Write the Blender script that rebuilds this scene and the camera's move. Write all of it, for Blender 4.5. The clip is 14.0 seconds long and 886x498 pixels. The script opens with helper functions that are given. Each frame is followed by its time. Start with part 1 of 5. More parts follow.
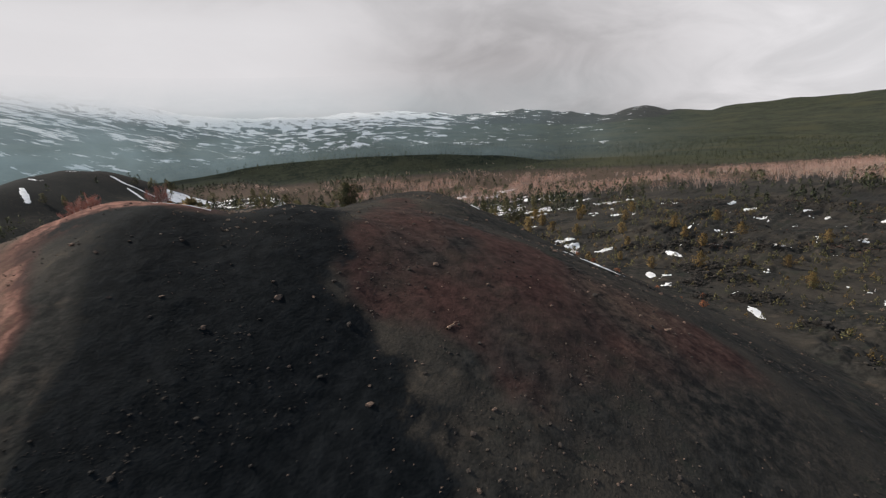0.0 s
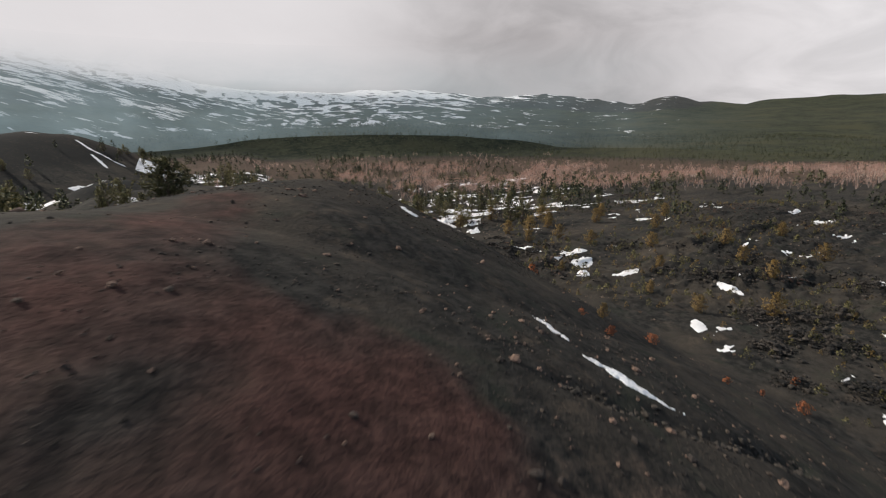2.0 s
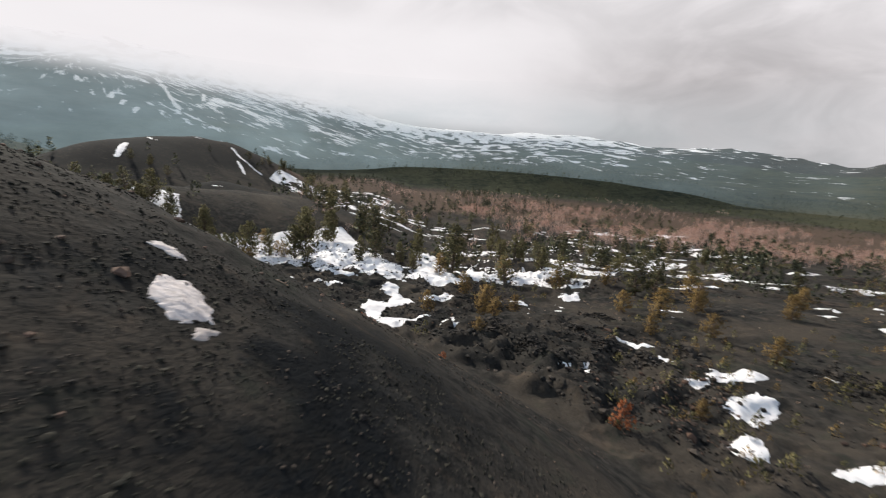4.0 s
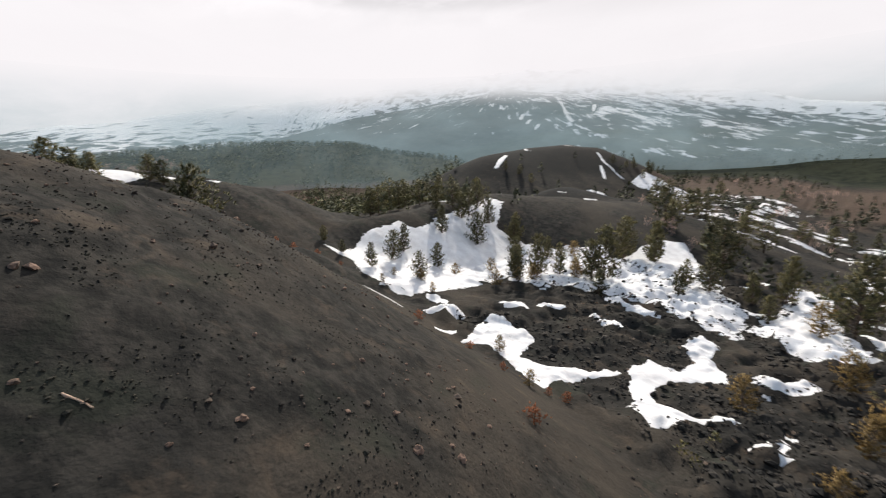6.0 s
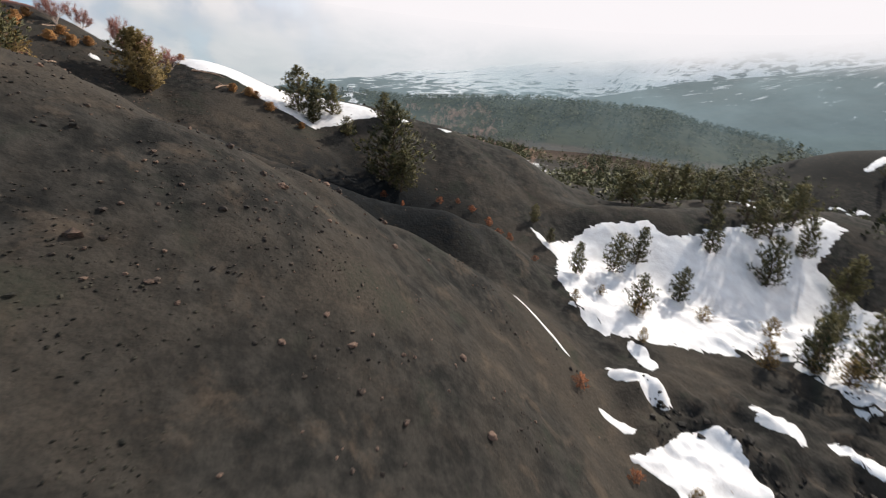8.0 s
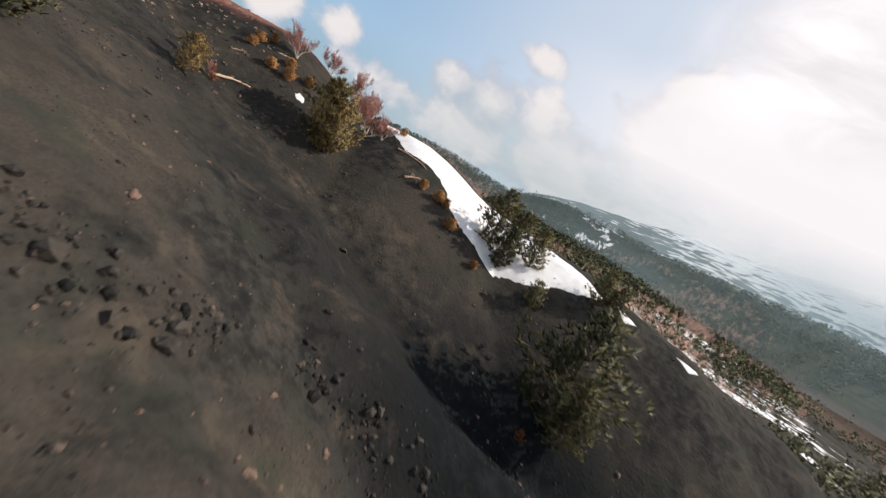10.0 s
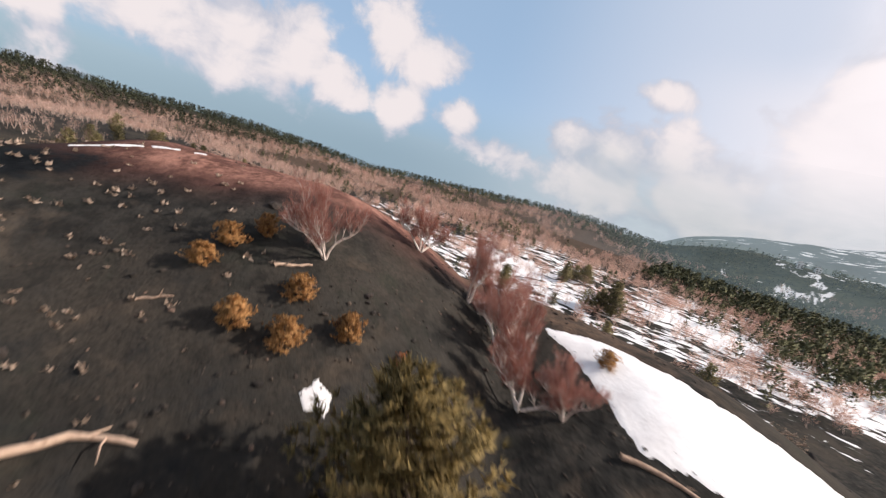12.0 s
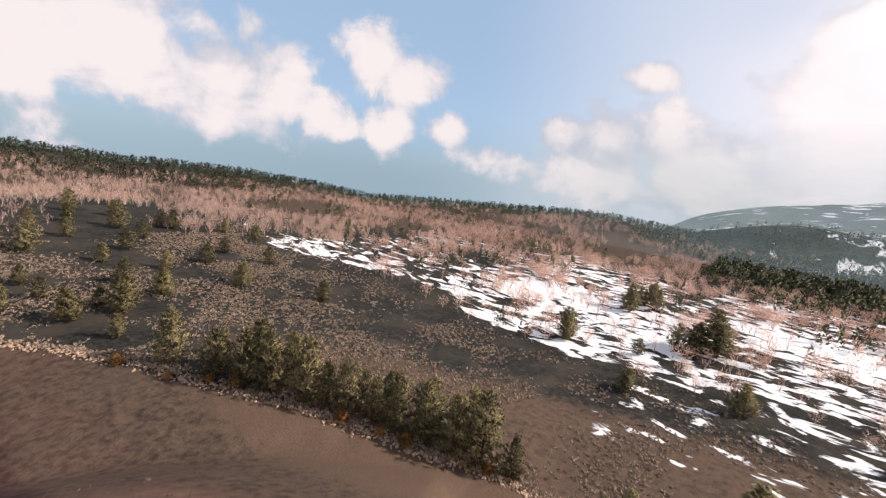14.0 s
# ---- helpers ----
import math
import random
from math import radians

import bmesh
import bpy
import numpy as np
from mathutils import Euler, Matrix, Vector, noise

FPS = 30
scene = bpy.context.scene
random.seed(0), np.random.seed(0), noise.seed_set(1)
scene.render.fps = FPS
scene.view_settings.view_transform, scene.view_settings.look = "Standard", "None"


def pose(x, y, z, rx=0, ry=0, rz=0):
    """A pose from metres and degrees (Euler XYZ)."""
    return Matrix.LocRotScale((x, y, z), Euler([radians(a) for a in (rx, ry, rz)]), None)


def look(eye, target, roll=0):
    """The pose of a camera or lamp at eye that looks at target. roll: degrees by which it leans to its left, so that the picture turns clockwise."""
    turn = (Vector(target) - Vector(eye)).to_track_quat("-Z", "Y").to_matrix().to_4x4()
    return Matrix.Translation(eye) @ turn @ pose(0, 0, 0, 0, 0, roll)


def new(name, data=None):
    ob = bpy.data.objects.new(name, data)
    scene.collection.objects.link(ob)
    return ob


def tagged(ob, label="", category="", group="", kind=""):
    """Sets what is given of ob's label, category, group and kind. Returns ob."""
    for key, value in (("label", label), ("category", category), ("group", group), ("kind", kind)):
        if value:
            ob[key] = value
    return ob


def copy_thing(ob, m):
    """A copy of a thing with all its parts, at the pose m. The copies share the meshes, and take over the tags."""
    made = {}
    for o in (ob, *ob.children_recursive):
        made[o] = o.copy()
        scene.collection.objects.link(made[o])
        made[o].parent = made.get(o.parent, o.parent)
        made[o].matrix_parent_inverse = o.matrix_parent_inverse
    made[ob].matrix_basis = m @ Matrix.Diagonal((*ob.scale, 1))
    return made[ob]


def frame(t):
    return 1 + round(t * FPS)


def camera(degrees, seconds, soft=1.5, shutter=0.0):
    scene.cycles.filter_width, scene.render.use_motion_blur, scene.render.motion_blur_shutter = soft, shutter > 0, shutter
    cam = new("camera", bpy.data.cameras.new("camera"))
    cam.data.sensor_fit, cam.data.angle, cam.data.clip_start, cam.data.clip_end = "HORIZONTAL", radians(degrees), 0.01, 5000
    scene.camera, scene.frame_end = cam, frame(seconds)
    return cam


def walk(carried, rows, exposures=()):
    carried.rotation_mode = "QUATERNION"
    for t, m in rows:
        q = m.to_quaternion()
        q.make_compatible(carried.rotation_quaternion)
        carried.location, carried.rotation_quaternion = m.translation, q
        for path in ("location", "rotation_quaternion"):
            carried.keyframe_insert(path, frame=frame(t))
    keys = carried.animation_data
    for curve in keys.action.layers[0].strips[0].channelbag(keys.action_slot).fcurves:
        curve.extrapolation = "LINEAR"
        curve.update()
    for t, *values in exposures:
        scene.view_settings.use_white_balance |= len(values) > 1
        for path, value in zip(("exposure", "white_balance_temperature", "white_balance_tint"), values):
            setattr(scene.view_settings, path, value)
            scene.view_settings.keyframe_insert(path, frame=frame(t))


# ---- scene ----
cam = camera(90.3, 14.0, soft=1.1, shutter=0.3)
PATH = [
    (0, (-78.43, -81.79, 15.32), (-69.43, -64.62, 10.39), -4.1),
    (0.5, (-69.77, -74.28, 14.42), (-61.20, -57.33, 8.17), -4.2),
    (1, (-60.79, -65.89, 13.01), (-52.52, -48.89, 6.48), -3.6),
    (1.5, (-52.39, -57.38, 11.32), (-43.93, -40.25, 5.42), -3.0),
    (2, (-43.33, -47.87, 10.39), (-35.03, -30.56, 4.78), -1.4),
    (2.2, (-39.94, -44.04, 10.07), (-31.65, -26.70, 4.55), -0.7),
    (4.3, (0.01, -0.2, -0.0), (-0.21, 19.42, -3.9), 2.6),
    (4.5, (1.68, 2.63, -0.15), (-0.43, 22.13, -4.06), 1.8),
    (5, (5.67, 9.94, 0.01), (-0.71, 28.55, -3.62), 0.4),
    (5.5, (7.8, 16.4, 0.03), (-1.74, 33.61, -3.57), -0.7),
    (6, (8.76, 23.33, 0.26), (-4.14, 38.07, -3.78), -1.4),
    (6.5, (7.91, 30.12, 0.28), (-7.31, 42.1, -4.69), -1.5),
    (7, (5.81, 36.58, 0.38), (-10.96, 45.85, -5.35), -0.8),
    (7.5, (2.19, 42.06, 0.54), (-15.65, 48.76, -5.52), 1.7),
    (8, (-3.47, 47.0, 1.18), (-22.01, 51.32, -4.96), 6.2),
    (8.5, (-10.26, 50.48, 2.31), (-29.18, 52.32, -3.91), 11.9),
    (9, (-18.58, 52.5, 3.43), (-37.76, 51.77, -2.18), 19.5),
    (9.2, (-22.1, 52.94, 3.87), (-41.31, 51.08, -1.34), 22.8),
    (11.3, (-59.27, 34.73, 11.98), (-76.29, 24.92, 8.28), 22.5),
    (11.5, (-62.6, 31.61, 12.47), (-79.28, 21.21, 8.77), 20.2),
    (12, (-71.11, 22.84, 13.54), (-86.72, 10.91, 9.75), 15.9),
    (12.5, (-78.47, 13.84, 14.05), (-93.54, 1.17, 10.56), 11.4),
    (13, (-85.47, 4.41, 14.61), (-100.67, -8.15, 11.22), 9.3),
    (13.5, (-91.85, -4.63, 15.6), (-107.24, -16.95, 12.23), 8.1),
    (14, (-99.14, -14.4, 16.69), (-114.52, -26.76, 13.43), 7.2),
]
EXPOSURES = [(0, -0.22, 6450, 7), (2.2, -0.20, 6550, 8), (4.3, 0.08, 6500, 8), (9.2, 0.14, 6550, 9), (11.3, 0.10, 6600, 11), (12.4, 0.18, 6650, 14), (13.2, 0.29, 6700, 14), (14, 0.22, 6700, 14)]
walk(cam, [(t, look(eye, target, roll)) for t, eye, target, roll in PATH], EXPOSURES)

# ---- light ----
SUN_YAW, SUN_UP = 37.0, 36.0
sun_way = Vector((-math.sin(radians(SUN_YAW)) * math.cos(radians(SUN_UP)), math.cos(radians(SUN_YAW)) * math.cos(radians(SUN_UP)), math.sin(radians(SUN_UP))))
sun = new("sun", bpy.data.lights.new("sun", "SUN"))
sun.data.energy, sun.data.angle, sun.data.color = 5.0, radians(0.8), (1.0, 0.92, 0.82)
sun.matrix_world = look((0, 0, 300), Vector((0, 0, 300)) - sun_way)


class Nodes:
    """Short hand for building a node tree."""

    def __init__(self, tree):
        self.tree = tree
        tree.nodes.clear()

    def add(self, kind, **sets):
        node = self.tree.nodes.new(kind)
        for key, value in sets.items():
            setattr(node, key, value)
        return node

    def put(self, socket, value):
        if isinstance(value, bpy.types.NodeSocket):
            self.tree.links.new(value, socket)
        elif isinstance(value, (tuple, list)) and len(value) == 3 and socket.type == "RGBA":
            socket.default_value = (*value, 1)
        else:
            socket.default_value = value

    def math(self, op, a, b=0.0, c=0.0):
        node = self.add("ShaderNodeMath", operation=op)
        for socket, value in zip(node.inputs, (a, b, c)):
            self.put(socket, value)
        return node.outputs[0]

    def ramp(self, v, a, b, lo=0.0, hi=1.0):
        node = self.add("ShaderNodeMapRange", interpolation_type="SMOOTHSTEP")
        for socket, value in zip(node.inputs, (v, a, b, lo, hi)):
            self.put(socket, value)
        return node.outputs[0]

    def mix(self, f, a, b, blend="MIX"):
        node = self.add("ShaderNodeMix", data_type="RGBA", blend_type=blend)
        self.put(node.inputs[0], f), self.put(node.inputs[6], a), self.put(node.inputs[7], b)
        return node.outputs[2]

    def add_soft(self, a, b):
        node = self.add("ShaderNodeMath", operation="SMOOTH_MAX")
        self.put(node.inputs[0], a), self.put(node.inputs[1], b)
        node.inputs[2].default_value = 0.25
        return node.outputs[0]

    def noise(self, vector, scale, detail=4.0, rough=0.55, distort=0.0):
        node = self.add("ShaderNodeTexNoise")
        if vector is not None:
            self.put(node.inputs["Vector"], vector)
        node.inputs["Scale"].default_value, node.inputs["Detail"].default_value = scale, detail
        node.inputs["Roughness"].default_value, node.inputs["Distortion"].default_value = rough, distort
        return node.outputs[0]

    def stretch(self, vector, factors):
        node = self.add("ShaderNodeVectorMath", operation="MULTIPLY")
        self.put(node.inputs[0], vector), self.put(node.inputs[1], factors)
        return node.outputs[0]

    def dot(self, vector, way):
        node = self.add("ShaderNodeVectorMath", operation="DOT_PRODUCT")
        self.put(node.inputs[0], vector), self.put(node.inputs[1], way)
        return node.outputs["Value"]


world = bpy.data.worlds.new("sky")
scene.world = world
world.use_nodes = True
w = Nodes(world.node_tree)
way = w.add("ShaderNodeTexCoord").outputs["Generated"]
parts = w.add("ShaderNodeSeparateXYZ")
w.put(parts.inputs[0], way)
up = w.math("MAXIMUM", parts.outputs[2], 0.03)
flat = w.add("ShaderNodeCombineXYZ")
w.put(flat.inputs[0], parts.outputs[0]), w.put(flat.inputs[1], parts.outputs[1]), w.put(flat.inputs[2], up)
air = w.add("ShaderNodeTexSky", sky_type="NISHITA", sun_disc=False, sun_elevation=radians(SUN_UP), sun_rotation=radians(-SUN_YAW), altitude=1700)
w.put(air.inputs[0], flat.outputs[0])
level = w.math("SQRT", w.math("ADD", w.math("MULTIPLY", parts.outputs[0], parts.outputs[0]), w.math("MULTIPLY", parts.outputs[1], parts.outputs[1])))


def toward(yaw):
    """How nearly a direction points to a compass bearing, 1 when it does."""
    return w.math("DIVIDE", w.dot(way, (-math.sin(radians(yaw)), math.cos(radians(yaw)), 0)), level)


low_blue = w.mix(w.ramp(toward(165), 0.55, 0.92), (0.33, 0.45, 0.60), (0.15, 0.28, 0.43))
blue_sky = w.mix(0.70, w.mix(1.0, air.outputs[0], (0.10, 0.10, 0.10), "MULTIPLY"), w.mix(w.ramp(parts.outputs[2], -0.03, 0.15), low_blue, (0.37, 0.54, 0.74)))
blue_sky = w.mix(w.math("MULTIPLY", w.ramp(toward(75), 0.6, 0.97), 0.55), blue_sky, (0.80, 0.80, 0.85))
open_sky = w.ramp(toward(180), -0.12, 0.14)
# heaped clouds of the open west: bearing, elevation, radius in degrees, flatness
lumps = w.noise(way, 9.0, 8.0, 0.56, 0.25)
heap = None
for yaw, el, size, flat_by in [(175, 8, 10, 1.0), (165, 9, 9, 1.0), (157, 8.5, 8, 1.0), (150, 6.6, 6, 1.0), (146, 5.2, 4.5, 1.0), (139.5, 13, 5, 1.0), (135.5, 10.6, 4.5, 1.0), (137, 5, 3.6, 1.0), (130, 5.5, 3.6, 1.3),
                               (107, 13.4, 3.8, 1.8), (116, 6.6, 4.4, 1.3), (110, 6.5, 6.0, 1.1), (104.5, 7.6, 5.2, 1.1), (111, 2.0, 11, 2.4), (124, 2.4, 8, 3.0), (98, 3.0, 11, 1.8), (88, 9.5, 9, 1.0), (88, 16, 6, 1.2), (176, 22, 12, 1.2), (205, 12, 13, 1.0), (232, 20, 14, 1.0), (150, 40, 12, 1.0), (210, 45, 13, 1.0)]:
    spot = Vector((-math.sin(radians(yaw)) * math.cos(radians(el)), math.cos(radians(yaw)) * math.cos(radians(el)), math.sin(radians(el))))
    off = w.add("ShaderNodeVectorMath", operation="SUBTRACT")
    w.put(off.inputs[0], way), w.put(off.inputs[1], spot[:])
    size_of = w.add("ShaderNodeVectorMath", operation="LENGTH")
    w.put(size_of.inputs[0], w.stretch(off.outputs[0], (1, 1, flat_by)))
    puff = w.math("SUBTRACT", 1.0, w.math("DIVIDE", size_of.outputs["Value"], math.sin(radians(size))))
    heap = puff if heap is None else w.add_soft(heap, puff)
body = w.math("ADD", heap, w.math("MULTIPLY", w.math("SUBTRACT", lumps, 0.5), 2.3))
puff_cover = w.ramp(body, 0.0, 0.42)
folds = w.noise(w.stretch(way, (1, 1, 2.4)), 4.2, 7.0, 0.55, 0.7)
shade = w.ramp(folds, 0.30, 0.70)
grey_cloud = w.mix(shade, (0.40, 0.375, 0.385), (0.56, 0.525, 0.54))
bright_cloud = w.mix(shade, (0.78, 0.75, 0.775), (1.0, 0.955, 0.985))
dull = w.math("MULTIPLY", w.ramp(toward(-14), 0.55, 0.97), w.ramp(parts.outputs[2], 0.42, 0.12))
cloud = w.mix(dull, bright_cloud, grey_cloud)
puff_cloud = w.mix(w.ramp(w.math("ADD", body, w.math("MULTIPLY", w.math("SUBTRACT", folds, 0.5), 1.6)), 0.0, 0.75), (0.47, 0.51, 0.60), (0.79, 0.745, 0.75))
sky_colour = w.mix(open_sky, cloud, w.mix(puff_cover, blue_sky, puff_cloud))
# towards the unseen zenith blue deepens and cloud greys, to weaken the fill light
sky_colour = w.mix(w.ramp(parts.outputs[2], 0.42, 0.85), sky_colour, w.mix(open_sky, (0.40, 0.41, 0.44), (0.20, 0.30, 0.44)))
ground_glow = w.mix(w.ramp(parts.outputs[2], -0.25, -0.09), (0.10, 0.10, 0.11), sky_colour)
back = w.add("ShaderNodeBackground")
w.put(back.inputs[0], ground_glow)
back.inputs[1].default_value = 1.0
w.put(w.add("ShaderNodeOutputWorld").inputs[0], back.outputs[0])

# ---- materials ----


def material(name):
    m = bpy.data.materials.new(name)
    m.use_nodes = True
    n = Nodes(m.node_tree)
    return m, n


def finish(n, colour, rough=0.9, bump=None, strength=0.5, distance=0.05, translucent=0.0, spec=0.3):
    """Closes a material with a principled surface, its relief and, for leaves, some light from behind."""
    p = n.add("ShaderNodeBsdfPrincipled")
    n.put(p.inputs["Base Color"], colour), n.put(p.inputs["Roughness"], rough)
    p.inputs["Specular IOR Level"].default_value = spec
    if bump is not None:
        b = n.add("ShaderNodeBump")
        b.inputs["Distance"].default_value = distance
        n.put(b.inputs["Strength"], strength), n.put(b.inputs["Height"], bump), n.put(p.inputs["Normal"], b.outputs[0])
    shader = p.outputs[0]
    if translucent:
        t, mixed = n.add("ShaderNodeBsdfTranslucent"), n.add("ShaderNodeMixShader")
        n.put(t.inputs[0], colour)
        mixed.inputs[0].default_value = translucent
        n.put(mixed.inputs[1], shader), n.put(mixed.inputs[2], t.outputs[0])
        shader = mixed.outputs[0]
    n.put(n.add("ShaderNodeOutputMaterial").inputs[0], shader)


def coords(n):
    return n.add("ShaderNodeNewGeometry").outputs["Position"]


def ground_material():
    m, n = material("cinder_ground")
    at = coords(n)
    cover = n.add("ShaderNodeAttribute", attribute_name="cover")
    split = n.add("ShaderNodeSeparateColor")
    n.put(split.inputs[0], cover.outputs["Color"])
    red, green, snow, brown = split.outputs[0], split.outputs[1], split.outputs[2], cover.outputs["Alpha"]
    polar = n.add("ShaderNodeAttribute", attribute_name="polar").outputs["Vector"]
    wide, mid, fine = n.noise(at, 0.06, 5, 0.6), n.noise(at, 0.7, 6, 0.65), n.noise(at, 5.0, 4, 0.7)
    pebble = n.add("ShaderNodeTexVoronoi")
    pebble.inputs["Scale"].default_value = 2.6
    n.put(pebble.inputs["Vector"], at)
    grit = n.add("ShaderNodeTexVoronoi")
    grit.inputs["Scale"].default_value = 8.0
    n.put(grit.inputs["Vector"], at)
    black = n.mix(n.ramp(mid, 0.35, 0.68), (0.015, 0.015, 0.0145), (0.042, 0.039, 0.035))
    black = n.mix(n.ramp(wide, 0.42, 0.66), black, n.mix(n.ramp(fine, 0.3, 0.7), (0.036, 0.032, 0.027), (0.066, 0.055, 0.045)))
    blotch = n.noise(at, 0.28, 6, 0.68, 0.4)
    black = n.mix(n.ramp(blotch, 0.53, 0.70, 0.0, 0.45), black, (0.105, 0.080, 0.060))
    mossy = n.noise(at, 0.17, 5, 0.6, 0.5)
    black = n.mix(n.ramp(mossy, 0.54, 0.70, 0.0, 0.55), black, (0.030, 0.034, 0.026))
    maroon = n.mix(n.ramp(mid, 0.3, 0.7), (0.028, 0.016, 0.0145), (0.082, 0.042, 0.036))
    patch = n.math("ADD", n.math("MULTIPLY", n.noise(n.stretch(at, (1, 1, 0.3)), 0.45, 6, 0.62, 0.6), 0.65), n.math("MULTIPLY", n.noise(at, 2.2, 5, 0.65), 0.35))
    brick = n.mix(n.ramp(patch, 0.40, 0.64), (0.105, 0.050, 0.040), (0.350, 0.178, 0.136))
    rust = n.mix(n.ramp(red, 0.5, 0.95), maroon, brick)
    colour = n.mix(n.ramp(n.math("ADD", red, n.math("MULTIPLY", n.math("SUBTRACT", wide, 0.5), 1.0)), 0.2, 0.7), black, rust)
    tan = n.mix(n.ramp(fine, 0.3, 0.7), (0.068, 0.046, 0.034), (0.165, 0.108, 0.078))
    colour = n.mix(n.ramp(n.math("ADD", brown, n.math("MULTIPLY", n.math("SUBTRACT", mid, 0.5), 0.7)), 0.3, 0.75), colour, tan)
    # near-black tone: dark ash, moss and lava, plus shade painted into the hollow
    ash_shade = n.add("ShaderNodeAttribute", attribute_name="ash_shade").outputs["Fac"]
    ash_shade_tone = n.mix(n.ramp(mid, 0.35, 0.7), (0.0045, 0.0058, 0.0070), (0.0130, 0.0145, 0.0160))
    colour = n.mix(n.ramp(n.math("ADD", ash_shade, n.math("MULTIPLY", n.math("SUBTRACT", mid, 0.5), 0.8)), 0.35, 0.7), colour, ash_shade_tone)
    wood = n.math("ADD", n.math("MULTIPLY", n.noise(at, 0.11, 4, 0.75), 0.6), n.math("MULTIPLY", n.noise(at, 0.018, 4, 0.65), 0.4))
    leaf = n.mix(n.ramp(wood, 0.38, 0.6), (0.018, 0.023, 0.016), (0.054, 0.056, 0.033))
    leaf = n.mix(n.ramp(n.noise(at, 0.006, 4, 0.6), 0.5, 0.68), leaf, (0.056, 0.054, 0.031))
    colour = n.mix(n.ramp(n.math("ADD", green, n.math("MULTIPLY", n.math("SUBTRACT", wood, 0.5), 0.5)), 0.35, 0.6), colour, leaf)
    streak = n.noise(polar, 1.0, 7, 0.62, 0.5)
    lie = n.math("ADD", streak, n.math("MULTIPLY", n.math("SUBTRACT", n.noise(at, 0.012, 5, 0.6), 0.5), 0.7))
    white = n.ramp(n.math("SUBTRACT", lie, n.math("SUBTRACT", 1.0, snow)), -0.02, 0.03)
    colour = n.mix(white, colour, (0.80, 0.80, 0.82))
    bits = n.math("ADD", n.math("MULTIPLY", pebble.outputs[0], -0.16), n.math("ADD", n.math("MULTIPLY", grit.outputs[0], -0.06), n.math("ADD", n.math("MULTIPLY", mid, 0.8), n.math("MULTIPLY", fine, 0.07))))
    # the wind-blown west flank is smooth sand, the rest coarse cinder
    place = n.add("ShaderNodeSeparateXYZ")
    n.put(place.inputs[0], at)
    finish(n, colour, 0.95, bits, n.ramp(place.outputs[0], -108.0, -92.0, 0.22, 0.75), 0.28, spec=0.06)
    return m


def plain_material(name, dark, light, scale, rough=0.9, bump=0.5, distance=0.04, by_island=False, translucent=0.0, stretch=(1, 1, 1), spec=0.3):
    """Two tones broken by grain, by the thing's own chance value and, for loose pieces, from piece to piece."""
    m, n = material(name)
    at = n.stretch(n.add("ShaderNodeTexCoord").outputs["Object"], stretch)
    grain = n.noise(at, scale, 5, 0.6)
    tone = n.math("ADD", grain, n.math("MULTIPLY", n.math("SUBTRACT", n.add("ShaderNodeObjectInfo").outputs["Random"], 0.5), 0.35))
    if by_island:
        chance = n.add("ShaderNodeNewGeometry").outputs["Random Per Island"]
        tone = n.math("ADD", tone, n.math("MULTIPLY", n.math("SUBTRACT", chance, 0.5), 0.55))
    colour = n.mix(n.ramp(tone, 0.25, 0.78), dark, light)
    finish(n, colour, rough, grain if bump else None, bump, distance, translucent, spec)
    return m


def snow_material():
    """Old snow: soft hollows, grey-brown dirt blown on in patches, fine grains of cinder."""
    m, n = material("old_snow")
    at = coords(n)
    soft, dirt, grain = n.noise(at, 0.35, 5, 0.6), n.noise(n.stretch(at, (1, 1, 0.5)), 0.16, 6, 0.65, 0.3), n.noise(at, 4.0, 4, 0.7)
    white = n.mix(n.ramp(soft, 0.3, 0.7), (0.70, 0.68, 0.69), (0.86, 0.85, 0.86))
    white = n.mix(n.math("MULTIPLY", n.ramp(dirt, 0.55, 0.76), n.ramp(grain, 0.35, 0.65, 0.2, 0.6)), white, (0.36, 0.31, 0.28))
    finish(n, white, 0.75, n.math("ADD", soft, n.math("MULTIPLY", grain, 0.15)), 0.45, 0.35, spec=0.35)
    return m


GROUND = ground_material()
SNOW = snow_material()
DIRTY_SNOW = plain_material("dirty_snow", (0.400, 0.350, 0.330), (0.720, 0.650, 0.630), 2.4, 0.8, 0.7, 0.10, spec=0.3)
NEEDLE = plain_material("pine_needles", (0.036, 0.041, 0.017), (0.205, 0.178, 0.074), 0.9, 0.65, 0, by_island=True, translucent=0.25)
NEEDLE_OLIVE = plain_material("olive_needles", (0.060, 0.056, 0.026), (0.330, 0.275, 0.130), 0.9, 0.65, 0, by_island=True, translucent=0.2)
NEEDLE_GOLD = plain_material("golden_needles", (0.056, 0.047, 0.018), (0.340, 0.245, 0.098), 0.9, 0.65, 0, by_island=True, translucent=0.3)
NEEDLE_BUSH = plain_material("yellow_needles", (0.230, 0.105, 0.034), (0.620, 0.345, 0.140), 1.6, 0.7, 0, by_island=True, translucent=0.3)
NEEDLE_DRY = plain_material("dry_needles", (0.130, 0.085, 0.028), (0.400, 0.270, 0.100), 1.6, 0.7, 0, by_island=True, translucent=0.25)
NEEDLE_ORANGE = plain_material("orange_needles", (0.240, 0.075, 0.030), (0.520, 0.190, 0.080), 1.6, 0.7, 0, by_island=True, translucent=0.25)
PINE_BARK = plain_material("pine_bark", (0.045, 0.030, 0.022), (0.150, 0.105, 0.078), 5.0, 0.95, 0.8, 0.04, stretch=(1, 1, 0.3))
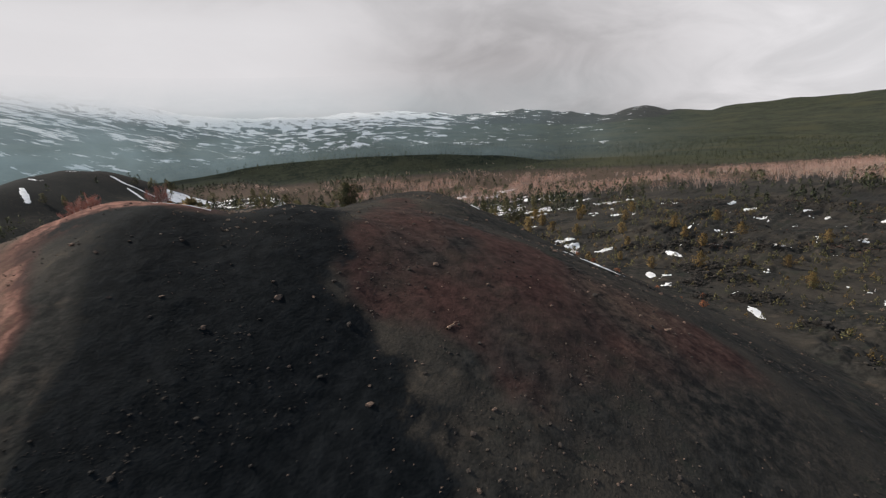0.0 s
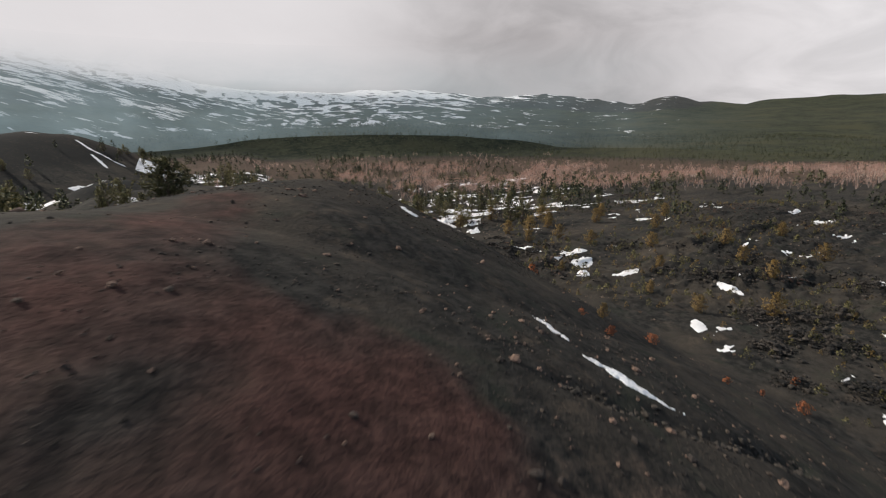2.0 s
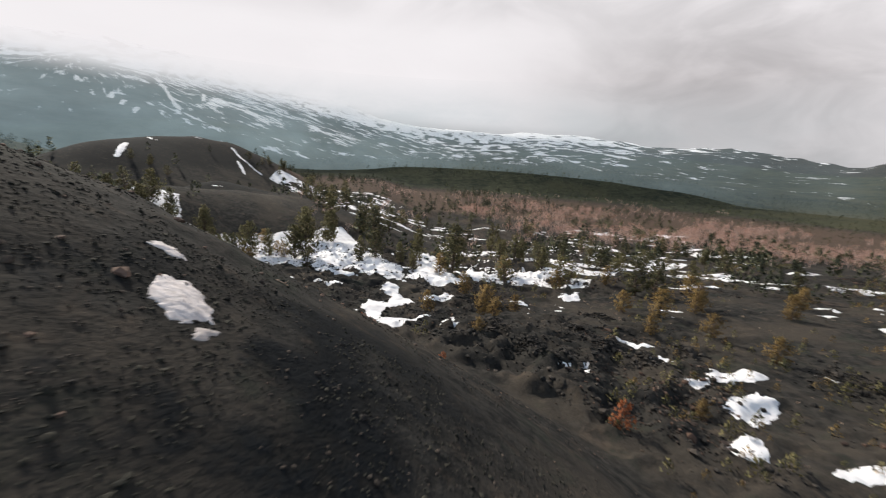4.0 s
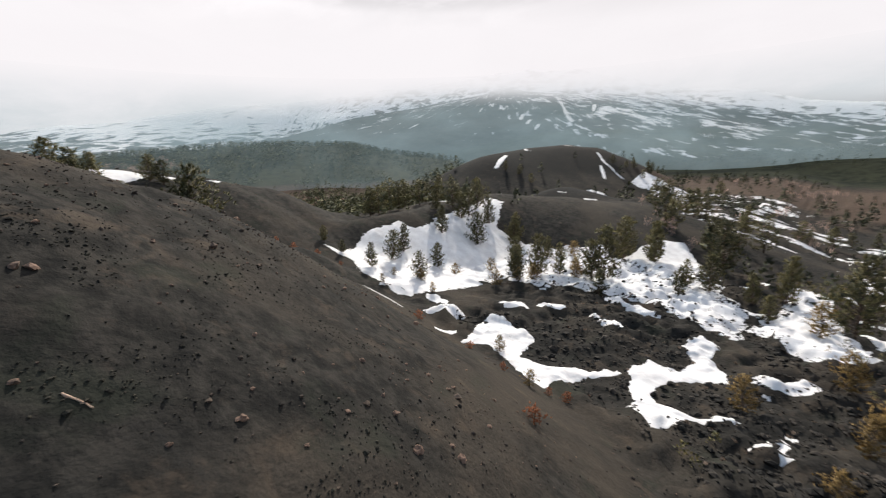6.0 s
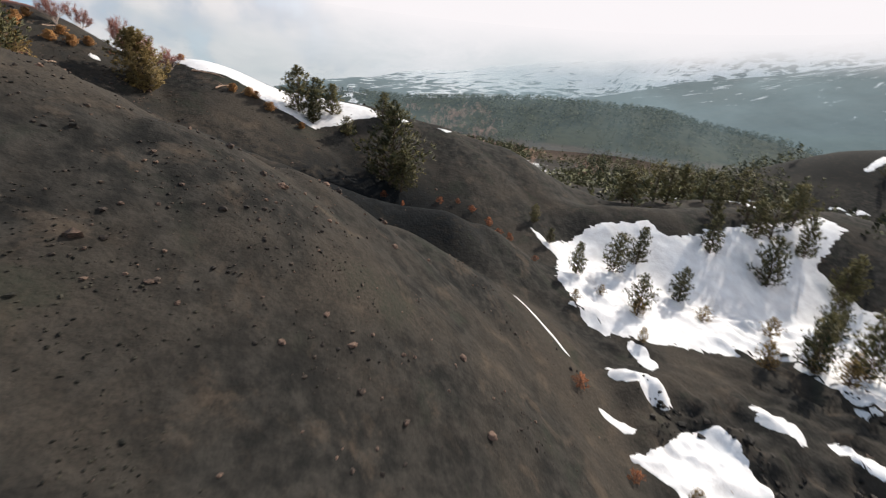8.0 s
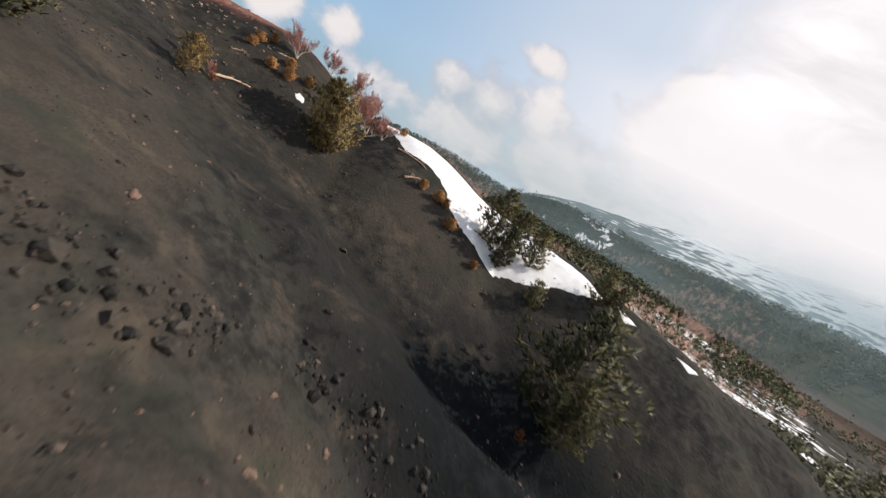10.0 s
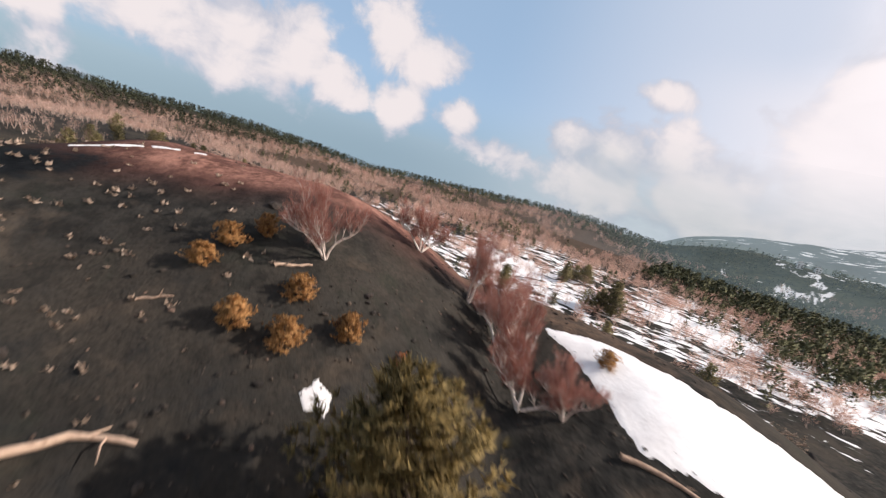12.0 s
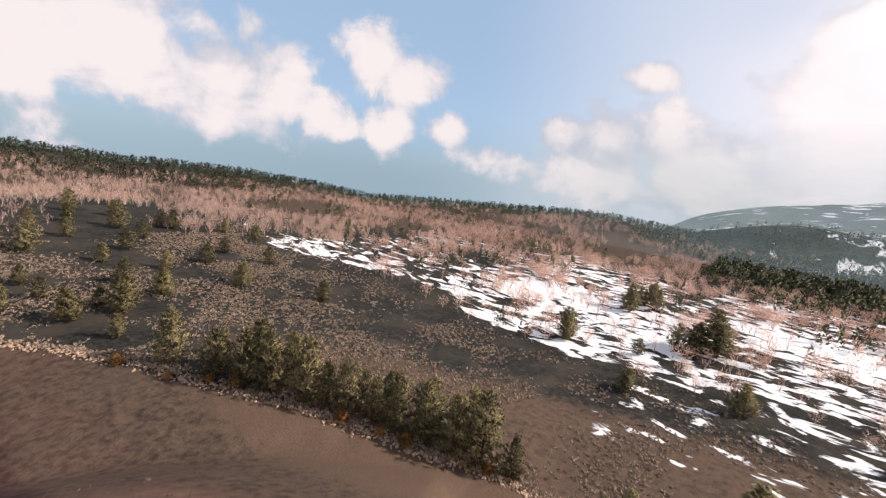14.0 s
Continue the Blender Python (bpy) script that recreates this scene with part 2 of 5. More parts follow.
BIRCH_BARK = plain_material("birch_bark", (0.420, 0.330, 0.290), (0.820, 0.750, 0.690), 3.0, 0.75, 0.5, 0.02, stretch=(1, 1, 2.5))
TWIG = plain_material("birch_twigs", (0.270, 0.105, 0.082), (0.600, 0.300, 0.235), 1.0, 0.8, 0, by_island=True, translucent=0.15)
FAR_NEEDLE = plain_material("wood_needles", (0.024, 0.031, 0.018), (0.115, 0.115, 0.058), 0.05, 0.8, 0, by_island=True, translucent=0.1)
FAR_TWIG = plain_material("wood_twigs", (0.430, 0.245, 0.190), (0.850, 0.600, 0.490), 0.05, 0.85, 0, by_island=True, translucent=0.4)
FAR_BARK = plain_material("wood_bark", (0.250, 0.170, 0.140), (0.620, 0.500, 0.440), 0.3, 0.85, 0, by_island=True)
TUFT = plain_material("dry_grass", (0.220, 0.160, 0.120), (0.560, 0.430, 0.340), 2.0, 0.9, 0, by_island=True, translucent=0.2)
LAVA = plain_material("lava_rock", (0.009, 0.0085, 0.008), (0.058, 0.048, 0.040), 2.2, 0.9, 0.9, 0.1, by_island=True)
STONE = plain_material("scoria_stone", (0.040, 0.032, 0.028), (0.200, 0.130, 0.098), 6.0, 0.95, 0.9, 0.03, by_island=True)
RUST = plain_material("rusty_lava", (0.024, 0.017, 0.014), (0.105, 0.064, 0.047), 3.0, 0.95, 0.9, 0.06, by_island=True)
MOSS = plain_material("dark_moss", (0.010, 0.010, 0.008), (0.044, 0.040, 0.030), 6.0, 0.98, 0.9, 0.04, by_island=True)
CLOD = plain_material("cinder_clod", (0.022, 0.019, 0.017), (0.090, 0.068, 0.054), 5.0, 0.95, 0.9, 0.03, by_island=True)
DEAD_WOOD = plain_material("dead_wood", (0.250, 0.150, 0.100), (0.560, 0.400, 0.300), 7.0, 0.85, 0.7, 0.03, stretch=(1, 0.2, 1))
PAINT = plain_material("white_wall", (0.70, 0.70, 0.70), (0.82, 0.82, 0.80), 1.0, 0.8, 0.1, 0.01)
ROOF = plain_material("grey_roof", (0.20, 0.19, 0.19), (0.32, 0.30, 0.29), 2.0, 0.8, 0.2, 0.02)

# ---- the lie of the land ----
_table = np.random.RandomState(7).rand(256, 256)


def value_noise(x, y):
    """Smooth noise from 0 to 1 with cells one unit wide."""
    xi, yi = np.floor(x).astype(int), np.floor(y).astype(int)
    fx, fy = x - xi, y - yi
    fx, fy = fx * fx * (3 - 2 * fx), fy * fy * (3 - 2 * fy)
    a, b = _table[xi % 256, yi % 256], _table[(xi + 1) % 256, yi % 256]
    c, d = _table[xi % 256, (yi + 1) % 256], _table[(xi + 1) % 256, (yi + 1) % 256]
    return (a * (1 - fx) + b * fx) * (1 - fy) + (c * (1 - fx) + d * fx) * fy


def fbm(x, y, size, octaves=4, gain=0.5):
    """Layered noise, about -1 to 1, whose largest features are size metres wide."""
    total, weight, amp = 0.0, 0.0, 1.0
    for n in range(octaves):
        total = total + amp * (2 * value_noise(x / size + 17.3 * n, y / size + 5.1 * n) - 1)
        weight, amp, size = weight + amp, amp * gain, size * 0.47
    return total / weight


def smooth(a, b, v):
    t = np.clip((v - a) / (b - a), 0, 1)
    return t * t * (3 - 2 * t)


def crest(x, y, line, slope=0.66):
    """Height of a rounded ridge along a line of (x, y, z, rounding, slope), falling to both sides."""
    best = np.full(np.shape(x), -1e4)
    for a, b in zip(line, line[1:]):
        (ax, ay, az, ar), (bx, by, bz, br) = a[:4], b[:4]
        dx, dy = bx - ax, by - ay
        s = np.clip(((x - ax) * dx + (y - ay) * dy) / (dx * dx + dy * dy), 0, 1)
        d = np.hypot(x - ax - s * dx, y - ay - s * dy)
        z, r = az + s * (bz - az), ar + s * (br - ar)
        fall = a[4] + s * (b[4] - a[4]) if len(a) > 4 else slope
        best = np.maximum(best, z - fall * (np.sqrt(d * d + r * r) - r))
    return best


def soft_max(a, b, k):
    h = np.clip(0.5 + 0.5 * (a - b) / k, 0, 1)
    return b + (a - b) * h + k * h * (1 - h)


# rim of the main cinder cone, then of the higher red hill and its long north spur
MAIN_RIM = [(-81.0, -12.9, 6.4, 4.4, 0.73), (-69.9, -16.2, 7.2, 15.9, 0.68), (-60.6, -11.9, 5.2, 25.9, 0.56), (-53.1, -0.4, 3.3, 23.0, 0.66),
            (-45.0, 5.2, 3.4, 22.6, 0.66), (-38.4, 13.4, 3.0, 20.9, 0.74), (-33.9, 16.6, 2.7, 16.3, 0.84), (-35.7, 25.1, 1.5, 9.1, 0.79),
            (-36.2, 33.6, -1.3, 6.6, 0.84), (-42.6, 41.4, -5.3, 3.6, 0.78), (-49.1, 50.9, -11.4, 5.0, 0.73), (-49.9, 60.7, -17.6, 5.0, 0.73)]
RED_RIM = [(-84.6, -13.8, 9.4, 5.5, 0.56), (-89.9, -4.2, 9.6, 9.4, 0.75), (-95.0, -4.0, 8.3, 6.0, 0.75), (-99.7, 2.2, 4.7, 10.5, 0.76),
           (-103.4, 9.3, 4.4, 10.3, 0.76), (-102.6, 18.8, 4.4, 10.4, 0.59), (-106.4, 32.7, 0.7, 9.6, 0.66), (-105.9, 48.8, -0.4, 9.1, 0.65),
           (-104.4, 64.9, -2.8, 7.2, 0.65), (-105.8, 80.3, -6.2, 6.3, 0.66), (-107.0, 103.0, -15.5, 8.0, 0.66), (-116.0, 130.0, -24.0, 8.0, 0.66)]
# the floor of the chute between the two cones
CHUTE = [(-68.0, 8.0, -0.6, 6, 0.22), (-67.0, 22.0, -5.0, 6, 0.22), (-66.0, 36.0, -10.0, 6, 0.24), (-66.0, 50.0, -14.2, 6, 0.26), (-66.5, 60.0, -15.6, 6, 0.30), (-68.0, 67.0, -18.0, 5, 0.36), (-71.5, 76.0, -24.5, 5, 0.45)]
GROOVE = [(-25, -28.2, 0, 0.3), (-20, -30.4, 0, 0.3), (-14, -32.5, 0, 0.3), (-6, -34.3, 0, 0.3)]
# the dark shoulder of the mountain: bearing, distance, elevation
SHOULDER = [(62, 1900, 2.4), (50, 1800, 5.2), (40, 1750, 6.6), (35, 1720, 7.4), (31, 1700, 8.2), (25, 1720, 7.4), (19, 1800, 6.8), (10, 1950, 4.9), (-3, 2150, 2.6)]
SNOW_BANK = [(-88, 90, -16, 6, 0.85), (-83, 112, -14.5, 6, 0.85), (-85, 138, -13.5, 6, 0.8), (-83, 160, -13, 9, 0.6), (-70, 185, -16, 16, 0.45), (-60, 215, -20, 20, 0.4)]
SIDE_CONE = [(-200, 330, 2.5, 16), (-195, 375, 7, 16), (-182, 420, 9.8, 16), (-165, 432, 7, 14)]
WOOD_TOP = [(-98, 112, -17.5, 12), (-106, 140, -17, 14), (-118, 165, -18, 16), (-130, 195, -21, 16)]
DARK_MOUND = [(-62, 236, -22, 16), (-100, 250, -17, 16)]
# skyline: bearing to the left of +y, elevation in degrees
SKY_YAW = [-110, -73, -64, -60, -56, -52.7, -49.5, -45, -39, -32, -22, -14, -6, 1.5, 7, 12, 15.6, 20, 25, 30, 36, 44, 52, 64, 77, 85, 91, 97, 103, 116]
SKY_EL = [1.2, 1.6, 1.5, 1.3, 1.7, 2.6, 1.8, 2.1, 2.9, 3.1, 4.0, 4.0, 4.1, 4.7, 6.3, 7.1, 7.9, 9.0, 10.0, 10.4, 9.8, 8.6, 7.6, 6.5, 4.7, 3.0, 1.9, 0.6, 0.0, -3]
WEST_YAW = [88, 96, 103, 110, 115, 121, 130, 138, 143, 152, 162, 170, 200, 250]
WEST_Z = [6, 2, -8, -10.6, -13.5, -17.6, -23, -27, -19, -12, -12, -6, -8, -10]


def plain(x, y):
    """The lava plain round the cones and the country beyond it."""
    rho, yaw = np.hypot(x + 40, y - 20), np.degrees(np.arctan2(-(x + 40), y - 20))
    yaw = np.where(yaw < -110, yaw + 360, yaw)
    north = smooth(-40, 30, x) * 1.0
    near = -29.5 - 0.10 * np.clip(y - 58, 0, 200) * north - 0.03 * np.clip(y - 75, 0, 150) * (1 - north)
    near = near + 9 * np.exp(-((x + 87) ** 2 + (y - 76) ** 2) / 2 / 24 ** 2)
    near = near - 3.6 * np.exp(-((x - 52) ** 2 + (y - 52) ** 2) / 2 / 22 ** 2)
    near = near - 6 * np.exp(-((x + 20) ** 2 + (y + 140) ** 2) / 2 / 60 ** 2)
    near = near - 5 * np.exp(-((x + 225) ** 2 + (y + 90) ** 2) / 2 / 55 ** 2) + 4 * np.exp(-((x + 150) ** 2 + (y + 95) ** 2) / 2 / 30 ** 2)
    near = near + 9 * np.exp(-((x + 150) ** 2 + (y + 285) ** 2) / 2 / 75 ** 2) + 9 * np.exp(-((x + 145) ** 2 + (y - 150) ** 2) / 2 / 32 ** 2)
    top = np.interp(yaw, SKY_YAW, np.tan(np.radians(SKY_EL)) * 3300)
    mid = np.interp(yaw, [-73, -40, -15, 10, 40, 60, 100], [-42, -38, -22, -20, -30, -40, -20])
    far = near + (mid - near) * smooth(250, 1300, rho)
    far = far + (top - mid) * np.clip((rho - 1250) / 2050, 0, 1) ** 1.35
    far = np.where(rho > 3300, top - (rho - 3300) * 0.3, far)
    # the wooded west falls away to the coast behind its last rise
    wz = np.interp(yaw, WEST_YAW, WEST_Z)
    west = near + (wz - near) * smooth(360, 680, rho) - 0.14 * np.clip(rho - 700, 0, None)
    w = smooth(96, 112, yaw)
    return far * (1 - w) + west * w


def mountain_shoulder(x, y):
    line = [(-40 - r * math.sin(radians(a)), 20 + r * math.cos(radians(a)), r * math.tan(radians(e)), 60) for a, r, e in SHOULDER]
    return crest(x, y, line, 0.36)


def forest_hill(x, y):
    """Blue wooded hill between the cones and the great mountain, and dark hills further round."""
    a = crest(x, y, [(-470, 520, 2, 60), (-560, 430, 22, 60), (-660, 330, 24, 70), (-760, 130, 6, 60), (-820, -10, 10, 60)], 0.36)
    b = crest(x, y, [(-310, 862, -33, 50), (-195, 896, -19, 50), (-87, 909, -8, 80), (38, 907, 2, 90), (145, 891, 3, 90), (264, 856, 1, 90), (378, 806, -4, 90), (470, 749, -12, 90)], 0.34)
    return np.maximum(a, b)


def cones(x, y):
    """The main cone, the red hill, and the chute between them."""
    hills = soft_max(crest(x, y, MAIN_RIM), crest(x, y, RED_RIM), 2.0)
    banks = crest(x, y, [(a, b, c + 2.0, r, 0.9) for a, b, c, r, _ in CHUTE])
    return soft_max(hills, np.minimum(crest(x, y, CHUTE), banks), 1.2)


def height(x, y, rough=True):
    x, y = np.asarray(x, float), np.asarray(y, float)
    base = plain(x, y)
    cone = cones(x, y)
    small = soft_max(crest(x, y, SNOW_BANK, 0.55), crest(x, y, SIDE_CONE, 0.5), 4.0)
    small = soft_max(small, crest(x, y, DARK_MOUND, 0.5), 4.0)
    small = soft_max(small, crest(x, y, WOOD_TOP, 0.45), 4.0)
    small = soft_max(soft_max(small, forest_hill(x, y), 6.0), mountain_shoulder(x, y), 20.0)
    z = soft_max(soft_max(base, small, 3.0), cone, 3.0)
    # hollow below the north spur of the main cone
    z = z - 2.4 * np.exp(-(((x + 59) / 7) ** 2 + ((y - 56) / 7) ** 2))
    if rough:
        z = z - 0.7 * np.clip(1 + crest(x, y, GROOVE, 0.9), 0, 1)
        on_plain = smooth(1.0, 3.5, base + 1.5 - np.maximum(cone, small))
        rho = np.hypot(x + 40, y - 20)
        east = smooth(-75, -30, x + 0.45 * y - 25 + 20)
        # the lava lies smooth under the two winding snow fields
        level = 1 - 0.85 * np.clip(np.exp(-((x + 22) / 13) ** 2 - ((y - 79) / 9) ** 2) + np.exp(-((x + 3) / 8) ** 2 - ((y - 87) / 17) ** 2), 0, 1)
        lava = 1 - np.abs(fbm(x, y, 9.0, 4, 0.6)) * 2
        z = z + on_plain * level * (0.25 + 0.75 * east) * (2.3 * np.maximum(lava - 0.15, 0) * smooth(-0.45, 0.25, fbm(x + 90, y, 34.0, 2)) + 1.6 * np.maximum(0.72 - 2 * np.abs(fbm(x + 7, y, 4.2, 3, 0.6)), 0) * smooth(-0.25, 0.25, fbm(x + 90, y, 30.0, 2)) * smooth(260, 160, rho) + 1.2 * fbm(x, y, 40.0, 2)) * smooth(900, 300, rho)
        z = z + (1 - on_plain) * (0.10 * smooth(-112, -92, x) * fbm(x, y, 3.0, 3) + 0.35 * fbm(x, y, 19.0, 2) + 0.5 * np.maximum(fbm(x, y, 2.2, 2) - 0.05, 0) * smooth(-0.05, 0.4, fbm(x + 31, y - 12, 17.0, 2)) * smooth(300, 200, rho) * smooth(-98, -82, x))
        z = z + smooth(350, 1500, rho) * fbm(x, y, 420.0, 5) * np.minimum(rho * 0.012, 30) * smooth(116, 100, np.degrees(np.arctan2(-(x + 40), y - 20)))
    return z


# ---- the ground ----


def steps(lo, hi, fine, growth, reach):
    """Coordinates that lie fine apart between lo and hi and spread further out beyond."""
    mid = np.arange(lo, hi + fine / 2, fine)
    out, gap = [0.0], fine
    while out[-1] < reach:
        gap = min(gap * growth, 130)
        out.append(out[-1] + gap)
    out = np.array(out[1:])
    return np.concatenate([lo - out[::-1], mid, mid[-1] + out])


XS, YS = steps(-118, 68, 0.8, 1.045, 4300), steps(-70, 112, 0.8, 1.045, 4300)
GX, GY = np.meshgrid(XS, YS, indexing="ij")
GZ = height(GX, GY)


def ground_z(x, y):
    """Height of the ground sheet itself."""
    x, y = np.asarray(x, float), np.asarray(y, float)
    i = np.clip(np.searchsorted(XS, x) - 1, 0, len(XS) - 2)
    j = np.clip(np.searchsorted(YS, y) - 1, 0, len(YS) - 2)
    u, v = (x - XS[i]) / (XS[i + 1] - XS[i]), (y - YS[j]) / (YS[j + 1] - YS[j])
    return GZ[i, j] * (1 - u) * (1 - v) + GZ[i + 1, j] * u * (1 - v) + GZ[i, j + 1] * (1 - u) * v + GZ[i + 1, j + 1] * u * v


def mesh_from(name, verts, faces, mat, shade_smooth=False, normals=None):
    """A mesh of triangles or quads from arrays; normals, one a vertex, round off a crown of loose leaves."""
    me = bpy.data.meshes.new(name)
    verts, faces = np.asarray(verts, np.float32), np.asarray(faces, np.int32)
    k = faces.shape[1]
    me.vertices.add(len(verts)), me.loops.add(faces.size), me.polygons.add(len(faces))
    me.vertices.foreach_set("co", verts.ravel())
    me.loops.foreach_set("vertex_index", faces.ravel())
    me.polygons.foreach_set("loop_start", np.arange(0, faces.size, k, dtype=np.int32))
    me.polygons.foreach_set("use_smooth", np.full(len(faces), shade_smooth))
    me.update(calc_edges=True)
    if normals is not None:
        soft = me.attributes.new("custom_normal", "FLOAT_VECTOR", "POINT")
        soft.data.foreach_set("vector", np.asarray(normals, np.float32).ravel())
    me.materials.append(mat)
    return me


def grid_faces(nx, ny):
    k = np.arange(nx * ny).reshape(nx, ny)
    return np.stack([k[:-1, :-1], k[1:, :-1], k[1:, 1:], k[:-1, 1:]], -1).reshape(-1, 4)


def oval(x, y, cx, cy, rx, ry, turn=0.0):
    c, s = math.cos(radians(turn)), math.sin(radians(turn))
    u, v = (x - cx) * c + (y - cy) * s, -(x - cx) * s + (y - cy) * c
    return np.exp(-((u / rx) ** 2 + (v / ry) ** 2))


ground_mesh = mesh_from("ground", np.stack([GX, GY, GZ], -1).reshape(-1, 3), grid_faces(len(XS), len(YS)), GROUND, True)
RHO, YAW = np.hypot(GX + 40, GY - 20), np.degrees(np.arctan2(-(GX + 40), GY - 20))
YAW = np.where(YAW < -110, YAW + 360, YAW)
# dull red band: from the saddle of the crest down across the south flank
band_left = np.interp(GY, [-62, -50, -42, -33, -16, 0, 10], [-58, -61, -64, -65, -57, -50, -46])
band_right = np.interp(GY, [-62, -48, -37, -30, -26, -20, -12, 0, 6], [-22, -20, -30, -33, -35, -39, -41.5, -40, -38])
wander = 4 * fbm(GX, GY, 9, 4, 0.6) + 6 * fbm(GX + 70, GY, 34, 2)
red_part = 0.57 * smooth(-3, 3, GX - band_left + wander) * smooth(4, -4, GX - band_right + wander) * smooth(-66, -50, GY) * smooth(10, 2, GY) * (0.65 + 0.35 * smooth(-0.4, 0.4, fbm(GX, GY, 12, 3)))
red_part = red_part + 1.25 * oval(GX, GY, -92, -6, 15, 7.5, -38) * smooth(-18, -12, GY + 0.25 * (GX + 90)) + 0.25 * oval(GX, GY, -82, -11, 8, 3.0, -38)
foot_x = np.interp(GY, [-146, -129, -114, -96, -75, -58, -43, -30, -15, 5, 40], [-104.8, -117, -124, -132.6, -143, -150.7, -158, -160, -158.5, -152, -140])
west_line = np.interp(GY, [-100, -86, -70, -46, -28, -10], [-80, -84, -95, -95.5, -96, -99]) + 2.5 * fbm(GX + 20, GY, 16, 4, 0.65)
west_side = smooth(2, -3, GX - west_line + 3 * fbm(GX, GY, 18, 4, 0.6)) * smooth(-1.5, 1.0, GX - foot_x) * smooth(-170, -150, GY)
red_part = red_part + west_side * (0.85 * smooth(-4, -16, GY + 8 * fbm(GX, GY, 25, 3)) * np.maximum(smooth(-90, -50, GY) * smooth(-128, -108, GX), 0.50 * smooth(-134, -112, GX)) + 0.16) * smooth(-0.9, 0.2, fbm(GX, GY, 22, 3)) * smooth(30, 10, GY)
red_part = red_part + 0.3 * oval(GX, GY, -99, -24, 6, 12)
wooded = smooth(520, 760, RHO) * np.where(YAW > 104, 1.0, smooth(0, -25, GZ - 30 - 45 * smooth(-50, -35, YAW) * smooth(40, 20, YAW) - 12 * fbm(GX, GY, 500, 3) - 40 * smooth(-45, -62, YAW) - 200 * smooth(-55, -64, YAW)))
on_hill = smooth(-30, -12, forest_hill(GX, GY) + 4)
wooded = np.maximum(wooded, on_hill)
mountain = smooth(800, 1250, RHO) * smooth(108, 99, YAW) * smooth(-66, -50, YAW)
on_shoulder = smooth(-25, 5, mountain_shoulder(GX, GY) - plain(GX, GY)) * smooth(900, 1100, RHO)
snowy = mountain * (0.33 + 0.20 * smooth(40, 260, GZ) + 0.13 * smooth(-45, -15, YAW) * smooth(14, 0, YAW) + 0.14 * smooth(46, 62, YAW))
snowy = snowy * (1 - on_shoulder) + on_shoulder * (0.31 + 0.12 * smooth(40, 240, GZ) + 0.10 * smooth(30, 20, YAW))
snowy = snowy * (1 - 0.22 * smooth(78, 90, YAW))
snowy = np.maximum(snowy, 0.30 * smooth(600, 800, RHO) * smooth(108, 99, YAW) * smooth(10, 25, YAW))
snowy = snowy + 0.24 * smooth(520, 800, RHO) * smooth(1500, 1200, RHO) * smooth(40, 60, YAW) * smooth(86, 68, YAW) * smooth(4, -8, GZ)
# melting snow under the western birches: its near edge runs roughly north and south
west_edge = np.interp(GY, [-300, -240, -200, -172, -140, -100, -64, -38, -18, 20, 60, 200], [-190, -197, -206, -226, -244, -226, -226, -229, -236, -241, -246, -262])
west_snow = smooth(3, -5, GX - west_edge - 5 * fbm(GX, GY, 16, 3)) * smooth(-470, -400, GX) * smooth(-330, -200, GY) * smooth(250, 170, GY)
snowy = np.maximum(snowy, west_snow * (0.53 - 0.12 * smooth(-330, -420, GX) - 0.13 * smooth(-110, -200, GY)))
strips = smooth(-178, -192, GX + 0.1 * GY) * smooth(-70, -40, GY) * smooth(120, 60, GY) * (1 - west_snow)
snowy = np.maximum(snowy, 0.395 * strips)
in_west = (GX < -172) & (RHO < 590) & (GY < 262)
off_hills = smooth(1.0, 3.0, plain(GX, GY) - np.maximum(cones(GX, GY), crest(GX, GY, SNOW_BANK)))
tan_part = 0.56 * west_side * np.maximum(smooth(-90, -60, GY), smooth(-100, -109, GX)) * smooth(40, 10, GY) + 0.62 * smooth(-125, -150, GX) * smooth(-185, -165, -RHO) * smooth(-60, -30, -np.abs(GY + 60) + 60) + 0.55 * smooth(330, 420, RHO) * smooth(760, 560, RHO)
tan_part = tan_part + 0.42 * off_hills * smooth(-60, -20, GX) * smooth(60, 110, GY) * smooth(420, 330, RHO) * smooth(-0.3, 0.3, fbm(GX, GY + 40, 20, 4, 0.6))
tan_part = tan_part + 0.62 * oval(GX, GY, -30, -50, 22, 34) * (1 - smooth(-0.9, 0.6, fbm(GX, GY, 14, 3)) * 0.4)
cover_data = np.stack([red_part, wooded, snowy, tan_part], -1).reshape(-1, 4).astype(np.float32)
cover_layer = ground_mesh.attributes.new("cover", "FLOAT_COLOR", "POINT")
cover_layer.data.foreach_set("color", np.clip(cover_data, 0, 1).ravel())
peak_x, peak_y = -40 - 1750 * math.sin(radians(32)), 20 + 1750 * math.cos(radians(32))
fan, away = np.degrees(np.arctan2(GX - peak_x, -(GY - peak_y))), np.hypot(GX - peak_x, GY - peak_y)
flow_u = np.where(in_west, GX / 6, np.where(on_shoulder > 0.5, fan * 0.5, YAW * np.interp(YAW, [-40, 0, 50, 60], [0.5, 0.8, 0.8, 0.5])))
flow_v = np.where(in_west, GY / 11, np.where(on_shoulder > 0.5, away / 60, RHO / np.interp(YAW, [-40, 0, 50, 60], [90, 170, 170, 80])))
polar_layer = ground_mesh.attributes.new("polar", "FLOAT_VECTOR", "POINT")
polar_layer.data.foreach_set("vector", np.stack([flow_u, flow_v, 0 * RHO], -1).reshape(-1, 3).astype(np.float32).ravel())
ash_shade_layer = ground_mesh.attributes.new("ash_shade", "FLOAT", "POINT")
